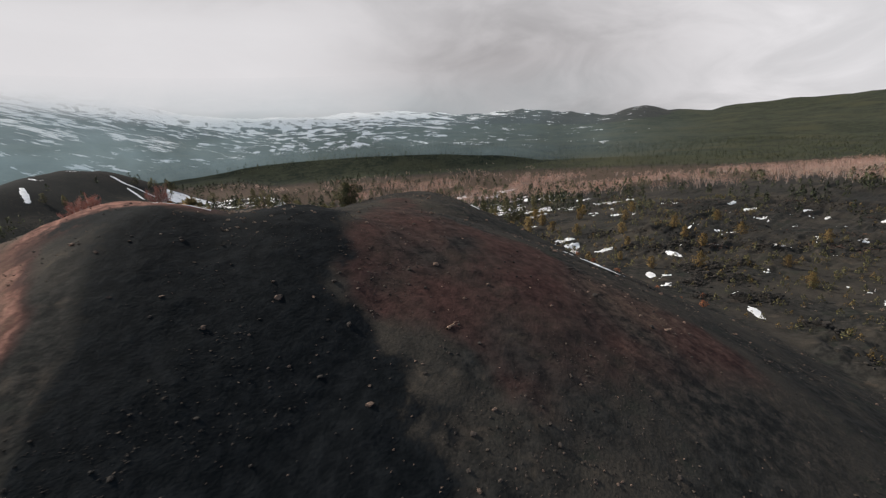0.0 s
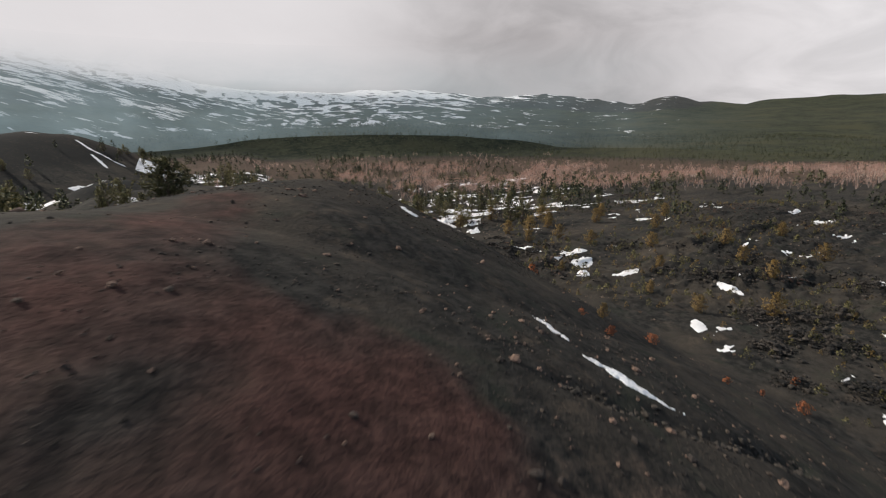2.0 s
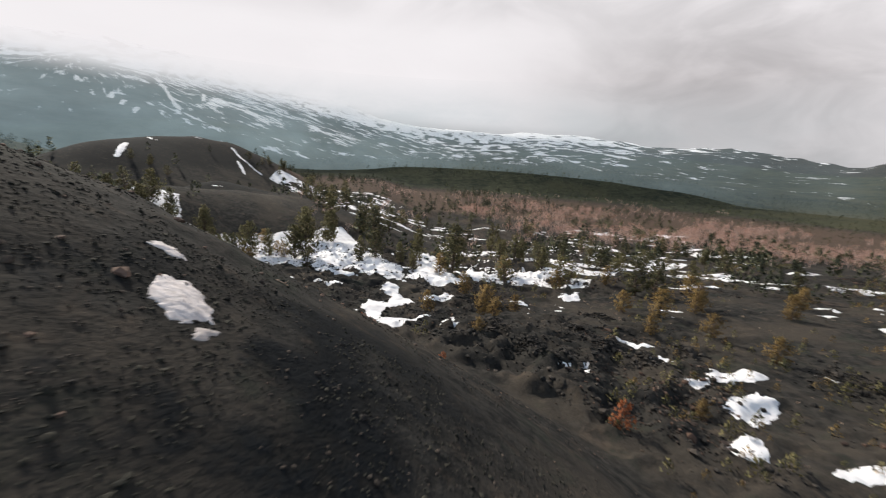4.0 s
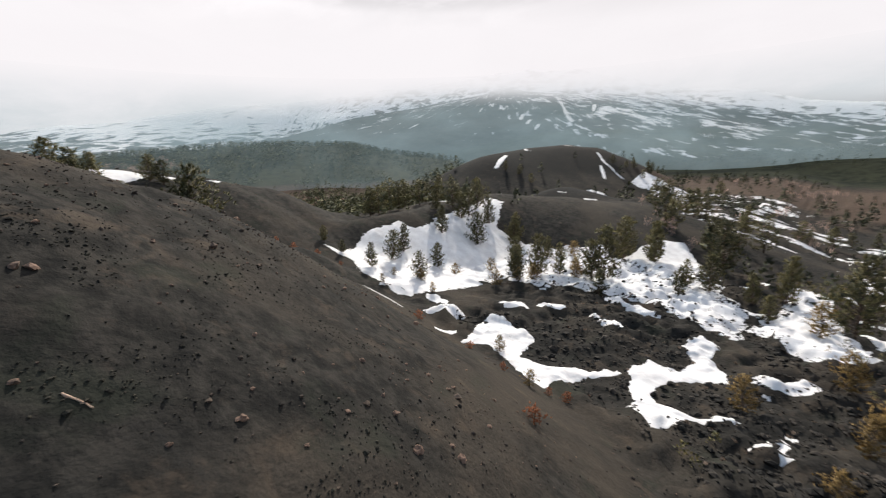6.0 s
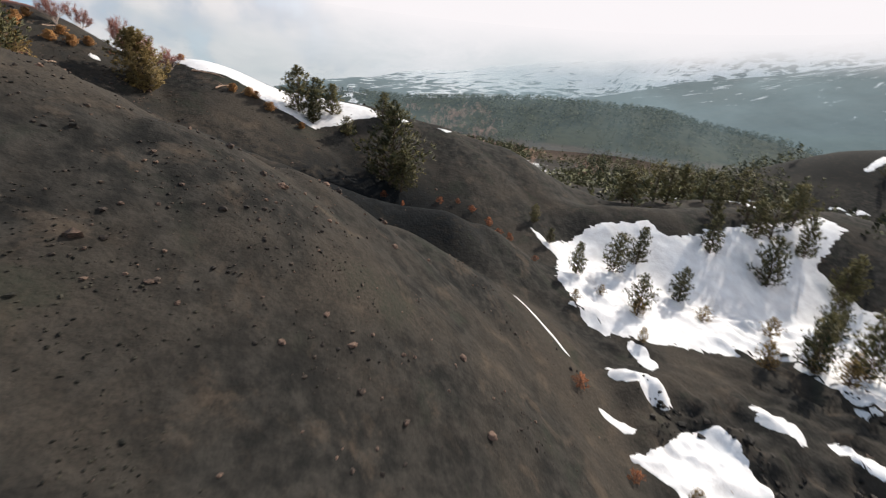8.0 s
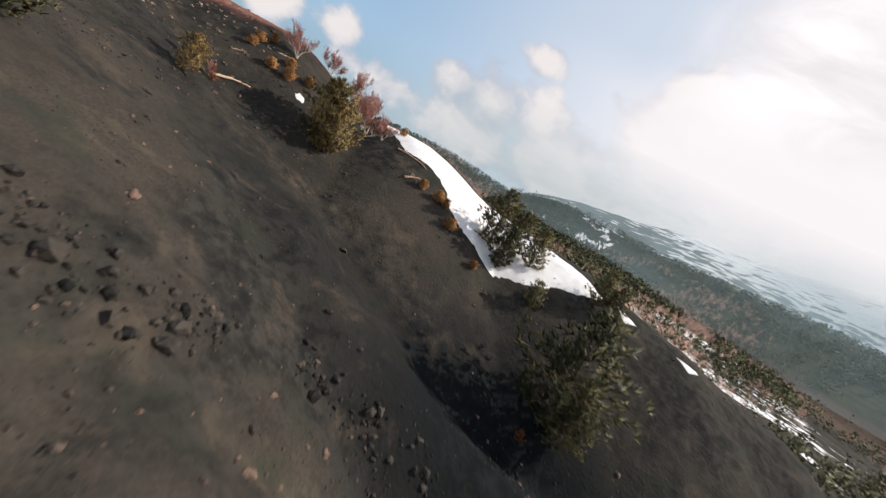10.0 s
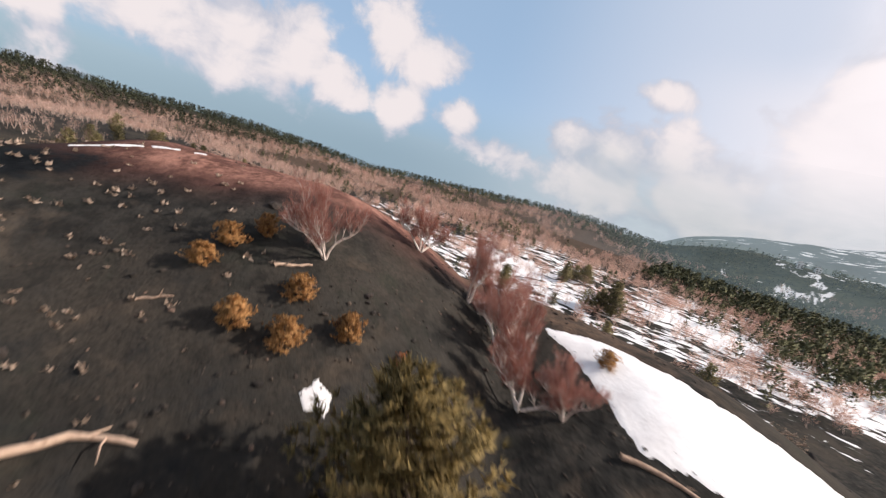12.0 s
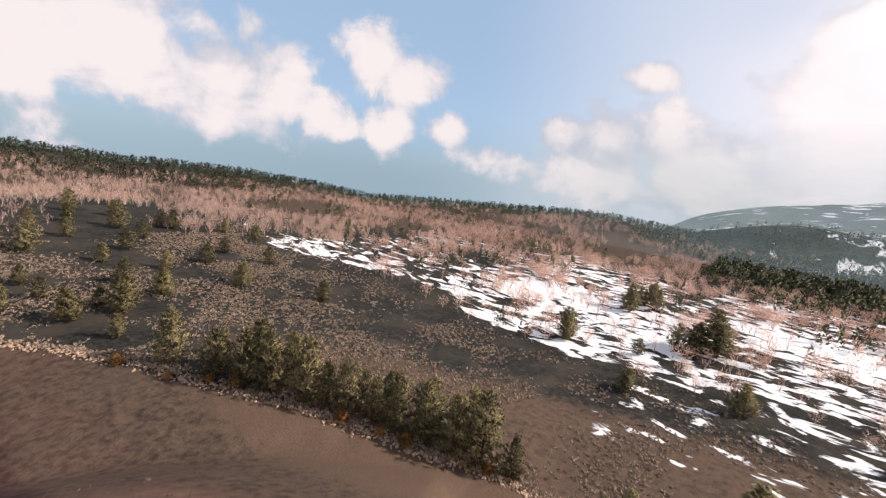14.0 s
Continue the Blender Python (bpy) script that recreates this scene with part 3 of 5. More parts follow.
# the south flank is near-black west of this edge
dark_edge = np.interp(GY, [-70, -52, -42, -34, -25, -18], [-64, -67, -63, -65, -62, -60])
ash_shade_part = smooth(6, -6, GX - dark_edge + 7 * fbm(GX, GY, 11, 5, 0.65)) * smooth(-1, 6, GX - west_line + 4 * fbm(GX, GY, 14, 4, 0.6)) * (0.95 + 0.35 * fbm(GX, GY, 6, 3)) * smooth(-8, -14, GY + 0.1 * GX + 6)
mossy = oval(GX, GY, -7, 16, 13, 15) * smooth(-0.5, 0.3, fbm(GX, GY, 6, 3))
ash_shade_part = np.maximum(ash_shade_part, 0.8 * mossy)
# dark ground of the upper chute; shade painted in round the lower hollow
ash_shade_part = np.maximum(ash_shade_part, 0.50 * oval(GX, GY, -73, 15, 20, 28) + 0.75 * oval(GX, GY, -71, 56, 18, 19))
ash_shade_part = np.maximum(ash_shade_part, 0.40 * off_hills * smooth(-60, -20, GX) * smooth(330, 230, RHO) * smooth(-0.15, 0.25, fbm(GX + 90, GY, 34.0, 2) + 0.5 * fbm(GX, GY, 8, 3)))
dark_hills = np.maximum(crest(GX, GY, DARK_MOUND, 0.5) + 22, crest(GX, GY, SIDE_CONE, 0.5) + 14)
ash_shade_part = np.maximum(ash_shade_part, 0.62 * smooth(-12, 4, dark_hills) * smooth(150, 220, RHO))
ash_shade_part = ash_shade_part * (1 - 0.9 * oval(GX, GY, -83, -12, 9, 3.2, -38)) * (1 - 0.9 * oval(GX, GY, -97, -24, 7, 12))
ash_shade_layer.data.foreach_set("value", ash_shade_part.astype(np.float32).ravel())
ground = tagged(new("ground", ground_mesh), "black and rust-red volcanic cinder cones rising from a lava plain", "ground", kind="structure")


# ---- building helpers ----
rng = np.random.RandomState(11)


class Soup:
    """Gathers triangles for one mesh."""

    def __init__(self):
        self.v, self.f, self.n, self.out = [], [], 0, []

    def add(self, verts, faces):
        self.v.append(np.asarray(verts, float)), self.f.append(np.asarray(faces, int) + self.n)
        self.n += len(verts)

    def blades(self, c, d, length, width, out=None):
        """Narrow triangles from c along d, turned to face out where that is given."""
        c, d = np.asarray(c, float), np.asarray(d, float)
        side = np.cross(d, rng.normal(size=d.shape))
        side /= np.linalg.norm(side, axis=1, keepdims=True) + 1e-9
        length, width = np.broadcast_to(length, len(c))[:, None], np.broadcast_to(width, len(c))[:, None]
        if out is not None:
            out = out / (np.linalg.norm(out, axis=1, keepdims=True) + 1e-9)
            side = side * np.where((np.cross(side, d) * out).sum(1, keepdims=True) < 0, -1, 1)
            self.out.append(np.repeat(out, 3, 0))
        v = np.stack([c - side * width / 2, c + side * width / 2, c + d * length], 1).reshape(-1, 3)
        self.add(v, np.arange(len(v)).reshape(-1, 3))

    def tube(self, points, radii, sides=5):
        """A tapered limb along points."""
        points = np.asarray(points, float)
        turn = np.arange(sides) * 2 * np.pi / sides
        along = np.gradient(points, axis=0)
        along /= np.linalg.norm(along, axis=1, keepdims=True) + 1e-9
        ref = np.where(np.abs(along[:, 2:3]) > 0.9, [[1.0, 0, 0]], [[0, 0, 1.0]])
        a = np.cross(along, ref)
        a /= np.linalg.norm(a, axis=1, keepdims=True) + 1e-9
        b = np.cross(along, a)
        rings = points[:, None] + np.asarray(radii)[:, None, None] * (np.cos(turn)[None, :, None] * a[:, None] + np.sin(turn)[None, :, None] * b[:, None])
        k = np.arange(len(points) * sides).reshape(-1, sides)
        p, q, r, s = k[:-1], np.roll(k[:-1], -1, 1), np.roll(k[1:], -1, 1), k[1:]
        self.add(rings.reshape(-1, 3), np.concatenate([np.stack([p, q, r], -1).reshape(-1, 3), np.stack([p, r, s], -1).reshape(-1, 3)]))

    def mesh(self, name, mat, shade_smooth=False):
        return mesh_from(name, np.concatenate(self.v), np.concatenate(self.f), mat, shade_smooth or bool(self.out), np.concatenate(self.out) if self.out else None)


def part(name, me, parent, label=""):
    ob = new(name, me)
    ob.parent = parent
    return tagged(ob, label)


def spread(ways, amount):
    """Directions scattered round the given ones."""
    out = ways + rng.normal(size=ways.shape) * amount
    return out / (np.linalg.norm(out, axis=1, keepdims=True) + 1e-9)


# ---- snow that lies in patches ----


def inside(px, py, outline):
    hit, (x0, y0) = np.zeros(px.shape, bool), outline[-1]
    for x1, y1 in outline:
        cross = (y1 > py) != (y0 > py)
        with np.errstate(divide="ignore", invalid="ignore"):
            hit ^= cross & (px < (x0 - x1) * (py - y1) / (y0 - y1) + x1)
        x0, y0 = x1, y1
    return hit


def edge_distance(px, py, outline):
    best, (x0, y0) = np.full(px.shape, 1e9), outline[-1]
    for x1, y1 in outline:
        dx, dy = x1 - x0, y1 - y0
        s = np.clip(((px - x0) * dx + (py - y0) * dy) / (dx * dx + dy * dy + 1e-9), 0, 1)
        best = np.minimum(best, np.hypot(px - x0 - s * dx, py - y0 - s * dy))
        x0, y0 = x1, y1
    return best


def snow_sheet(x, y, depth):
    """Cells of a grid where depth is over nought, as a sheet that thins out to its edge."""
    keep = depth > 0
    use = np.zeros(keep.shape, bool)
    cell = keep[:-1, :-1] | keep[1:, :-1] | keep[1:, 1:] | keep[:-1, 1:]
    for a in (slice(None, -1), slice(1, None)):
        for b in (slice(None, -1), slice(1, None)):
            use[a, b] |= cell
    number = np.full(keep.shape, -1)
    number[use] = np.arange(use.sum())
    z = ground_z(x, y) + np.where(keep, 0.03 + 0.45 * np.minimum(depth, 0.55), np.maximum(depth, -0.5) - 0.03)
    faces = np.stack([number[:-1, :-1][cell], number[1:, :-1][cell], number[1:, 1:][cell], number[:-1, 1:][cell]], -1)
    return np.stack([x[use], y[use], z[use]], -1), faces


def snow_patch(outline, label, ragged=1.0, step=0.4, deep=0.16, grain=3.2, shrink=0.0, mat=None):
    o = np.array(outline, float)
    gx, gy = np.meshgrid(np.arange(o[:, 0].min() - 3, o[:, 0].max() + 3, step), np.arange(o[:, 1].min() - 3, o[:, 1].max() + 3, step), indexing="ij")
    d = edge_distance(gx, gy, outline) * np.where(inside(gx, gy, outline), 1, -1)
    d = d - shrink + ragged * (fbm(gx, gy, grain, 4, 0.65) + 0.45 * fbm(gx + 9, gy, grain * 0.28, 3, 0.7))
    v, f = snow_sheet(gx, gy, d * deep)
    me = mesh_from("snow_patch", v, f, mat or SNOW, True)
    return tagged(new("snow_patch", me), label, "snow", "patches of old snow")


FOOT_SNOW = [(-31.9, 73.6), (-32.6, 77.2), (-35.1, 81.8), (-34.6, 85.3), (-31.5, 85.8), (-27.4, 85.4), (-24.4, 83.2), (-23.9, 78.2), (-22.9, 76.7), (-20.2, 76.9), (-17.4, 77.8), (-16.2, 80.0), (-13.9, 80.6), (-11.6, 84.1), (-10.3, 83.6), (-11.1, 81.0), (-13.5, 77.3), (-15.7, 72.6), (-15.0, 71.2), (-15.3, 69.6), (-17.0, 69.7), (-19.0, 71.0), (-22.0, 72.7), (-25.6, 74.9), (-28.6, 75.2)]
BEND_SNOW = [(-10.3, 85.0), (-8.6, 89.8), (-4.7, 90.0), (-3.7, 95.6), (-6.3, 100.3), (-4.8, 105.5), (-1.7, 104.3), (-2.3, 98.7), (0.7, 96.3), (1.2, 90.5), (-1.5, 88.6), (-4.9, 84.8), (-5.9, 80.4), (-4.2, 78.2), (-1.9, 77.8), (0.5, 77.8), (3.2, 78.9), (4.5, 78.1), (1.9, 76.6), (-0.8, 75.7), (-1.1, 72.2), (-3.1, 70.9), (-5.2, 73.7), (-7.8, 78.5)]
snow_patch(FOOT_SNOW, "bright melting snow sheet at the foot of the cinder slope", 0.8, 0.25, deep=0.3)
snow_patch(BEND_SNOW, "winding bright snow patch between lava lobes", 0.8, 0.25, deep=0.3)
snow_patch([(-77.8, 80.4), (-75.5, 83.5), (-80.5, 96.3), (-79, 105.8), (-75.5, 107), (-75.5, 113), (-79, 131), (-80.5, 150), (-76, 152), (-69, 139), (-60.1, 141), (-55, 144), (-46.4, 154.3), (-41.2, 160.1), (-31.9, 129), (-34, 118), (-37.2, 109), (-48, 108.5), (-50.3, 92.4), (-50.6, 85), (-52.0, 82.0), (-57.5, 80.2), (-66.0, 80.6), (-71.5, 83.0)],
           "broad white snow bank with young pines on it", 1.4, 0.6, 0.12)
snow_patch([(-36.0, 150.0), (-31.6, 176.6), (-25.8, 186.0), (-21.4, 178.0), (-16.2, 168.0), (-13.5, 150.0), (-19.2, 139.0), (-26.0, 144.0)], "smooth rounded snow drift lying below a dark mound", 0.9, 0.5, 0.14)
snow_patch([(-52, 148.6), (-44.0, 157.2), (-40.8, 155.0), (-29.4, 148.1), (-24.4, 147.3), (-18.1, 141.7), (-12.5, 147.6), (-7.5, 145.8), (-5.0, 129.4), (-0.5, 128.4), (0.2, 107.5), (-5.9, 110.0), (-12.8, 115.7), (-21.1, 119.7), (-29.8, 116.3), (-36.0, 112.0)], "wide snow band below the pines on lava", 1.2, 0.5, 0.14)
snow_patch([(0.5, 120.2), (6.2, 115.6), (12.1, 110.5), (18.4, 117.2), (16.8, 128.4), (14.0, 134.9), (14.4, 142.0), (12.2, 150.0), (13.0, 164.7), (6.8, 178.7), (3.6, 160.3), (4.6, 142.3), (3.4, 130.1), (1.5, 124.6)], "torn snow patch among pines on lava", 1.2, 0.5, 0.14)
for outline in [[(17.0, 137.6), (21.5, 125.0), (29.1, 114.4), (29.8, 128.8), (25.6, 137.2), (22.8, 143.1), (20.3, 136.6)], [(33.2, 122.0), (40.6, 122.6), (48.4, 131.5), (56.1, 138.2), (61.2, 151.7), (51.1, 149.8), (46.0, 138.1), (43.9, 149.3), (35.9, 133.0)],
                [(21.8, 240.7), (32.3, 240.4), (35.7, 206.7), (27.6, 204.7), (20.6, 206.4)], [(62.5, 187.8), (60.1, 151.2), (70.1, 146.8), (72.7, 167.6), (68.3, 174.9)], [(70.9, 167.8), (80.1, 177.0), (83.8, 163.2), (77.9, 164.8)], [(42.3, 107.2), (48.6, 109.8), (46.8, 103.7), (42.0, 103.0)], [(89.0, 201.3), (94.2, 193.3), (89.2, 187.8)]]:
    snow_patch(outline, "broken snow patch in a hollow of the dark lava", 1.1, 0.4, 0.16)
snow_patch([(-14.1, 14.7), (-14.0, 15.6), (-13.4, 16.2), (-12.6, 16.0), (-11.9, 15.0), (-11.4, 13.9), (-11.7, 13.4), (-11.9, 12.7), (-12.8, 13.0), (-13.6, 13.6)], "thick block of dirty snow on the cinder slope", 0.35, 0.06, 0.5, 0.7, mat=DIRTY_SNOW)
snow_patch([(-11.5, 12.0), (-11.7, 13.2), (-10.9, 13.5), (-10.9, 13.1), (-11.1, 12.3)], "broken-off piece of the dirty snow block", 0.2, 0.06, 0.5, 0.5, mat=DIRTY_SNOW)
snow_patch([(-15.9, 17.7), (-15.7, 18.8), (-14.7, 18.9), (-14.2, 18.3), (-14.8, 17.9)], "small remnant of dirty snow on cinder", 0.35, 0.06, 0.4, 0.5, mat=DIRTY_SNOW)
snow_patch([(-100.2, 11.5), (-102.0, 14.3), (-101.6, 21.6), (-103.0, 26.0), (-105.2, 30.5), (-105.6, 35.0), (-105.0, 41.0), (-103.4, 50.0), (-101.0, 55.0), (-97.2, 50.0), (-94.4, 46.3), (-90.8, 40.3), (-91.5, 36.4), (-91.6, 33.0), (-92.3, 30.4), (-93.8, 28.9), (-94.5, 27.2), (-94.9, 25.0), (-94.9, 22.6), (-93.9, 20.6), (-95.4, 18.4), (-97.3, 16.1), (-99.4, 12.9)],
           "long white snow drift along the hill crest", 0.55, 0.25)
snow_patch([(-102.9, 55.7), (-101.1, 59.6), (-99.6, 57.8)], "pointed snow remnant at the end of the drift", 0.3, 0.2)
snow_patch([(-100.8, 65.5), (-101.1, 69.2), (-99.4, 67.3)], "small snow remnant on the spur", 0.3, 0.2)
snow_patch([(-18.4, -15.2), (-17.2, -16.0), (-18.0, -19.6), (-17.5, -20.8), (-18.6, -21.1), (-19.1, -19.4), (-18.9, -17.2)], "thin ragged strip of snow on the cone", 0.75, 0.08, 0.4, 0.9, 0.30)
snow_patch([(-19.6, -23.2), (-18.4, -23.7), (-16.6, -25.4), (-15.9, -28.0), (-14.6, -30.5), (-15.9, -30.2), (-17.6, -28.3), (-18.7, -26.0)], "long ragged strip of snow running down the cone", 0.8, 0.08, 0.4, 0.9, 0.28)
snow_patch([(-49.9, 67.2), (-43.6, 71.9), (-43.4, 72.6), (-50.1, 67.8)], "narrow straight strip of snow at the cone foot", 0.12, 0.12, 0.5)
snow_patch([(-78.2, -14.9), (-80.0, -13.7), (-81.8, -12.7), (-81.7, -12.3), (-79.9, -13.3), (-78.1, -14.5)], "narrow snow strip on the red crest", 0.12, 0.06, 0.2, 0.8)
snow_patch([(-82.2, -12.6), (-83.7, -11.6), (-83.6, -11.25), (-82.1, -12.2)], "short snow strip on the red crest", 0.12, 0.06, 0.2, 0.8)
snow_patch([(-84.3, -11.0), (-85.0, -10.5), (-84.9, -10.2), (-84.2, -10.65)], "scrap of snow on the red crest", 0.1, 0.06, 0.2, 0.8)
snow_patch([(-82.7, 9.4), (-83.0, 10.3), (-82.3, 10.8), (-81.6, 10.2), (-81.7, 9.5)], "lump of snow in the shade of a pine", 0.12, 0.06, 0.5, 0.6)
snow_patch([(-21.9, 11.8), (-20.4, 12.4), (-19.4, 9.2), (-20.6, 7.6), (-21.9, 8.4)], "snow strip below the cone shoulder", 0.6, 0.12, 0.4, 1.2, 0.25)
for cx, cy, rx, ry, turn in [(54, 57, 6.0, 2.4, 10), (48, 47, 7, 2.6, 30), (45.5, 55, 2.6, 1.4, 30), (50, 32, 5, 1.6, 0), (42.7, 70, 4.5, 1.6, -20), (38, 36.6, 4, 2, 40), (59, 10, 4.5, 1.4, 70), (36, 2, 3.5, 1.2, 40),
                             (-35.2, 93.9, 3.4, 1.5, 10), (-29.6, 99, 2.8, 1.2, 20), (-18.7, 111.6, 6.5, 2.2, -20), (-18.9, 98.8, 4.6, 1.5, -30), (-48, 85.5, 3, 1.2, 0), (-41.7, 80.6, 4, 1.8, 40), (-36, 74.5, 2, 1, 60), (8, 95, 4.5, 1.6, 20), (31.5, -30, 3.5, 1.2, 50)]:
    c, s = math.cos(radians(turn)), math.sin(radians(turn))
    ring = [(cx + rx * math.cos(a) * c - ry * math.sin(a) * s, cy + rx * math.cos(a) * s + ry * math.sin(a) * c) for a in np.arange(12) * math.pi / 6]
    snow_patch(ring, "small white snow patch in a hollow of the lava", 0.8, 0.3, 0.2)


def snow_scatter(x0, x1, y0, y1, step, bar, size, stretch, where, label):
    gx, gy = np.meshgrid(np.arange(x0, x1, step), np.arange(y0, y1, step), indexing="ij")
    lie = fbm(gx / stretch + 0.5 * gy, gy - 0.3 * gx, size, 5, 0.6) - bar - (1 - where(gx, gy)) * 2
    v, f = snow_sheet(gx, gy, lie * 1.2)
    if len(f):
        tagged(new("snow_specks", mesh_from("snow_specks", v, f, SNOW, True)), label, "snow", kind="stuff")


def off_cones(x, y):
    cone = np.maximum(cones(x, y), crest(x, y, SNOW_BANK))
    return smooth(1.0, 3.0, plain(x, y) - cone)


snow_scatter(-40, 170, -60, 100, 0.6, 0.46, 7, 1.7, off_cones, "scattered snow remnants in lava hollows")
snow_scatter(-60, 240, 120, 330, 0.9, 0.24, 9, 2.0, lambda x, y: off_cones(x, y) * smooth(230, 150, x - 0.2 * y), "snow lying between trees on the lava plain")
snow_scatter(-240, -110, 150, 350, 1.2, 0.22, 12, 1.6, lambda x, y: smooth(-18, -26, crest(x, y, SIDE_CONE, 0.5)), "snow remnants in the pine wood")
snow_scatter(-110, 20, 230, 420, 1.2, 0.2, 14, 1.6, lambda x, y: smooth(-4, -10, crest(x, y, DARK_MOUND, 0.5) + 22) * smooth(2, -6, crest(x, y, SIDE_CONE, 0.5) + 6), "snow lying round the foot of the side cone")
for line, thick, label in [([(-151, 418), (-140, 405), (-127, 394.5), (-116, 387)], 1.7, "long diagonal snow streak on the side cone"), ([(-138, 394), (-131, 382), (-125, 372)], 1.8, "short snow streak on the side cone"),
                           ([(-190, 330), (-185, 314), (-181, 302)], 2.4, "upright snow streak on the side cone"), ([(-194, 366), (-188, 360), (-182, 366)], 1.8, "small snow patch on the side cone top"),
                           ([(-180, 412), (-173, 413)], 2.2, "small snow patch on the side cone top"), ([(-100, 240), (-95, 240)], 0.8, "small snow patch on the dark mound"), ([(-82, 234), (-75, 232.5)], 0.9, "small snow patch on the dark mound")]:
    there = [(x - thick * (0.4 + 0.3 * (k % 2)), y - thick * 0.3) for k, (x, y) in enumerate(line)]
    back = [(x + thick * (0.5 + 0.3 * (k % 2)), y + thick * 0.4) for k, (x, y) in enumerate(line)]
    snow_patch(there + back[::-1], label, 1.0, 0.5, 0.25)

for streak in [[(-712, 1425), (-688, 1425), (-600, 1285), (-522, 1168), (-534, 1164), (-618, 1292)], [(-588, 1092), (-580, 1094), (-562, 1043), (-570, 1041)], [(-674, 1158), (-664, 1160), (-644, 1110), (-652, 1108)], [(-576, 1422), (-566, 1424), (-533, 1332), (-543, 1330)], [(-628, 1118), (-619, 1122), (-606, 1078), (-614, 1076)]]:
    snow_patch(streak, "long snow streak on the mountain shoulder", 4.0, 2.5, 0.3, 40)

# ---- loose rock ----


def rock_shape(seed, flat=0.75, fine=1):
    r = np.random.RandomState(seed)
    bm = bmesh.new()
    bmesh.ops.create_icosphere(bm, subdivisions=fine, radius=1.0)
    bumps = r.normal(size=(6, 3))
    for v in bm.verts:
        push = sum(max(0.0, float(np.dot(v.co, b) / np.linalg.norm(b))) ** 3 * a for b, a in zip(bumps, (0.35, -0.3, 0.3, -0.35, 0.25, -0.2)))
        v.co *= 1 + push + r.uniform(-0.36, 0.36)
        v.co.z *= flat
    out = np.array([v.co[:] for v in bm.verts]), np.array([[v.index for v in f.verts] for f in bm.faces])
    bm.free()
    return out


ROCKS = [rock_shape(s) for s in range(8)]


def rock_field(name, xy, size, mat, label, category, sink=0.25, shapes=ROCKS, lift=0.0):
    soup = Soup()
    z = ground_z(xy[:, 0], xy[:, 1]) + lift
    for (x, y), h, s in zip(xy, z, size):
        v, f = shapes[rng.randint(8)]
        a = rng.uniform(0, 6.28)
        c, sn = math.cos(a), math.sin(a)
        w = v * rng.uniform(0.7, 1.3, 3) * s
        soup.add(np.stack([w[:, 0] * c - w[:, 1] * sn + x, w[:, 0] * sn + w[:, 1] * c + y, w[:, 2] + h + s * (0.5 - sink)], -1), f)
    return tagged(new(name, soup.mesh(name, mat)), label, category, kind="stuff")


def scatter(n, x0, x1, y0, y1, chance):
    p = np.stack([rng.uniform(x0, x1, n), rng.uniform(y0, y1, n)], -1)
    return p[rng.uniform(size=n) < chance(p[:, 0], p[:, 1])]


def on_cone(x, y):
    return smooth(-1.0, 2.0, cones(x, y) - plain(x, y))


clods = scatter(46000, -115, 20, -70, 75, lambda x, y: on_cone(x, y) * (1 - oval(x, y, -95, -8, 20, 15)) * smooth(0.0, 0.4, fbm(x, y, 9, 3)) * 0.9)
rock_field("cinder_clods", clods, 0.045 + 0.07 * rng.pareto(4.0, len(clods)).clip(0, 2.2), CLOD, "dark loose cinder clods strewn over the slope", "gravel")
clumps = scatter(30000, -34, 8, -4, 46, lambda x, y: on_cone(x, y) * oval(x, y, -12, 20, 17, 18) * smooth(-0.2, 0.35, fbm(x, y, 4, 3)))
rock_field("moss_clumps", clumps, 0.05 + 0.05 * rng.pareto(4.0, len(clumps)).clip(0, 2.2), MOSS, "dark moss-grown clumps of cinder", "moss", 0.4)
pale = scatter(9000, -115, 20, -70, 75, lambda x, y: on_cone(x, y) * smooth(-0.2, 0.5, fbm(x + 50, y, 10, 3)) * 0.9)
rock_field("scoria_gravel", pale, 0.06 + 0.13 * rng.pareto(4.0, len(pale)).clip(0, 2.0), STONE, "brownish scoria gravel strewn over the slope", "gravel")
lumpy = lambda x, y: off_cones(x, y) * np.where(inside(x, y, FOOT_SNOW) | inside(x, y, BEND_SNOW), 0.02, 1 - 0.7 * oval(x, y, -4, 66, 14, 10)) * smooth(-0.04, 0.30, fbm(x + 90, y, 34.0, 2) + 0.45 * fbm(x, y, 8, 3))
lava = scatter(120000, -45, 190, -80, 150, lumpy)
rock_field("lava_blocks", lava, 0.09 + 0.15 * rng.pareto(3.0, len(lava)).clip(0, 2.6), LAVA, "jagged black lava blocks heaped on the plain", "lava")
heaps = [(57.7, 27.4, 4), (60.7, 18.2, 5), (66.7, 13.5, 5), (49.8, -0.4, 5), (55.5, -6.7, 6), (46.0, -9.5, 5), (50.0, -16.4, 5), (37.3, -24.4, 4), (30.2, -17.6, 3), (64.0, -8.6, 5), (84.0, -6.2, 6), (85.1, 17.3, 6), (71.4, 53.4, 6), (42.7, -27.8, 4), (34.4, -41.5, 4), (38.3, -10.5, 4), (16, 72, 4), (20, 62, 4), (33, 72.7, 4), (34, 65.5, 4), (40, 61, 4), (50.3, 66, 4), (44.3, 88, 4)]
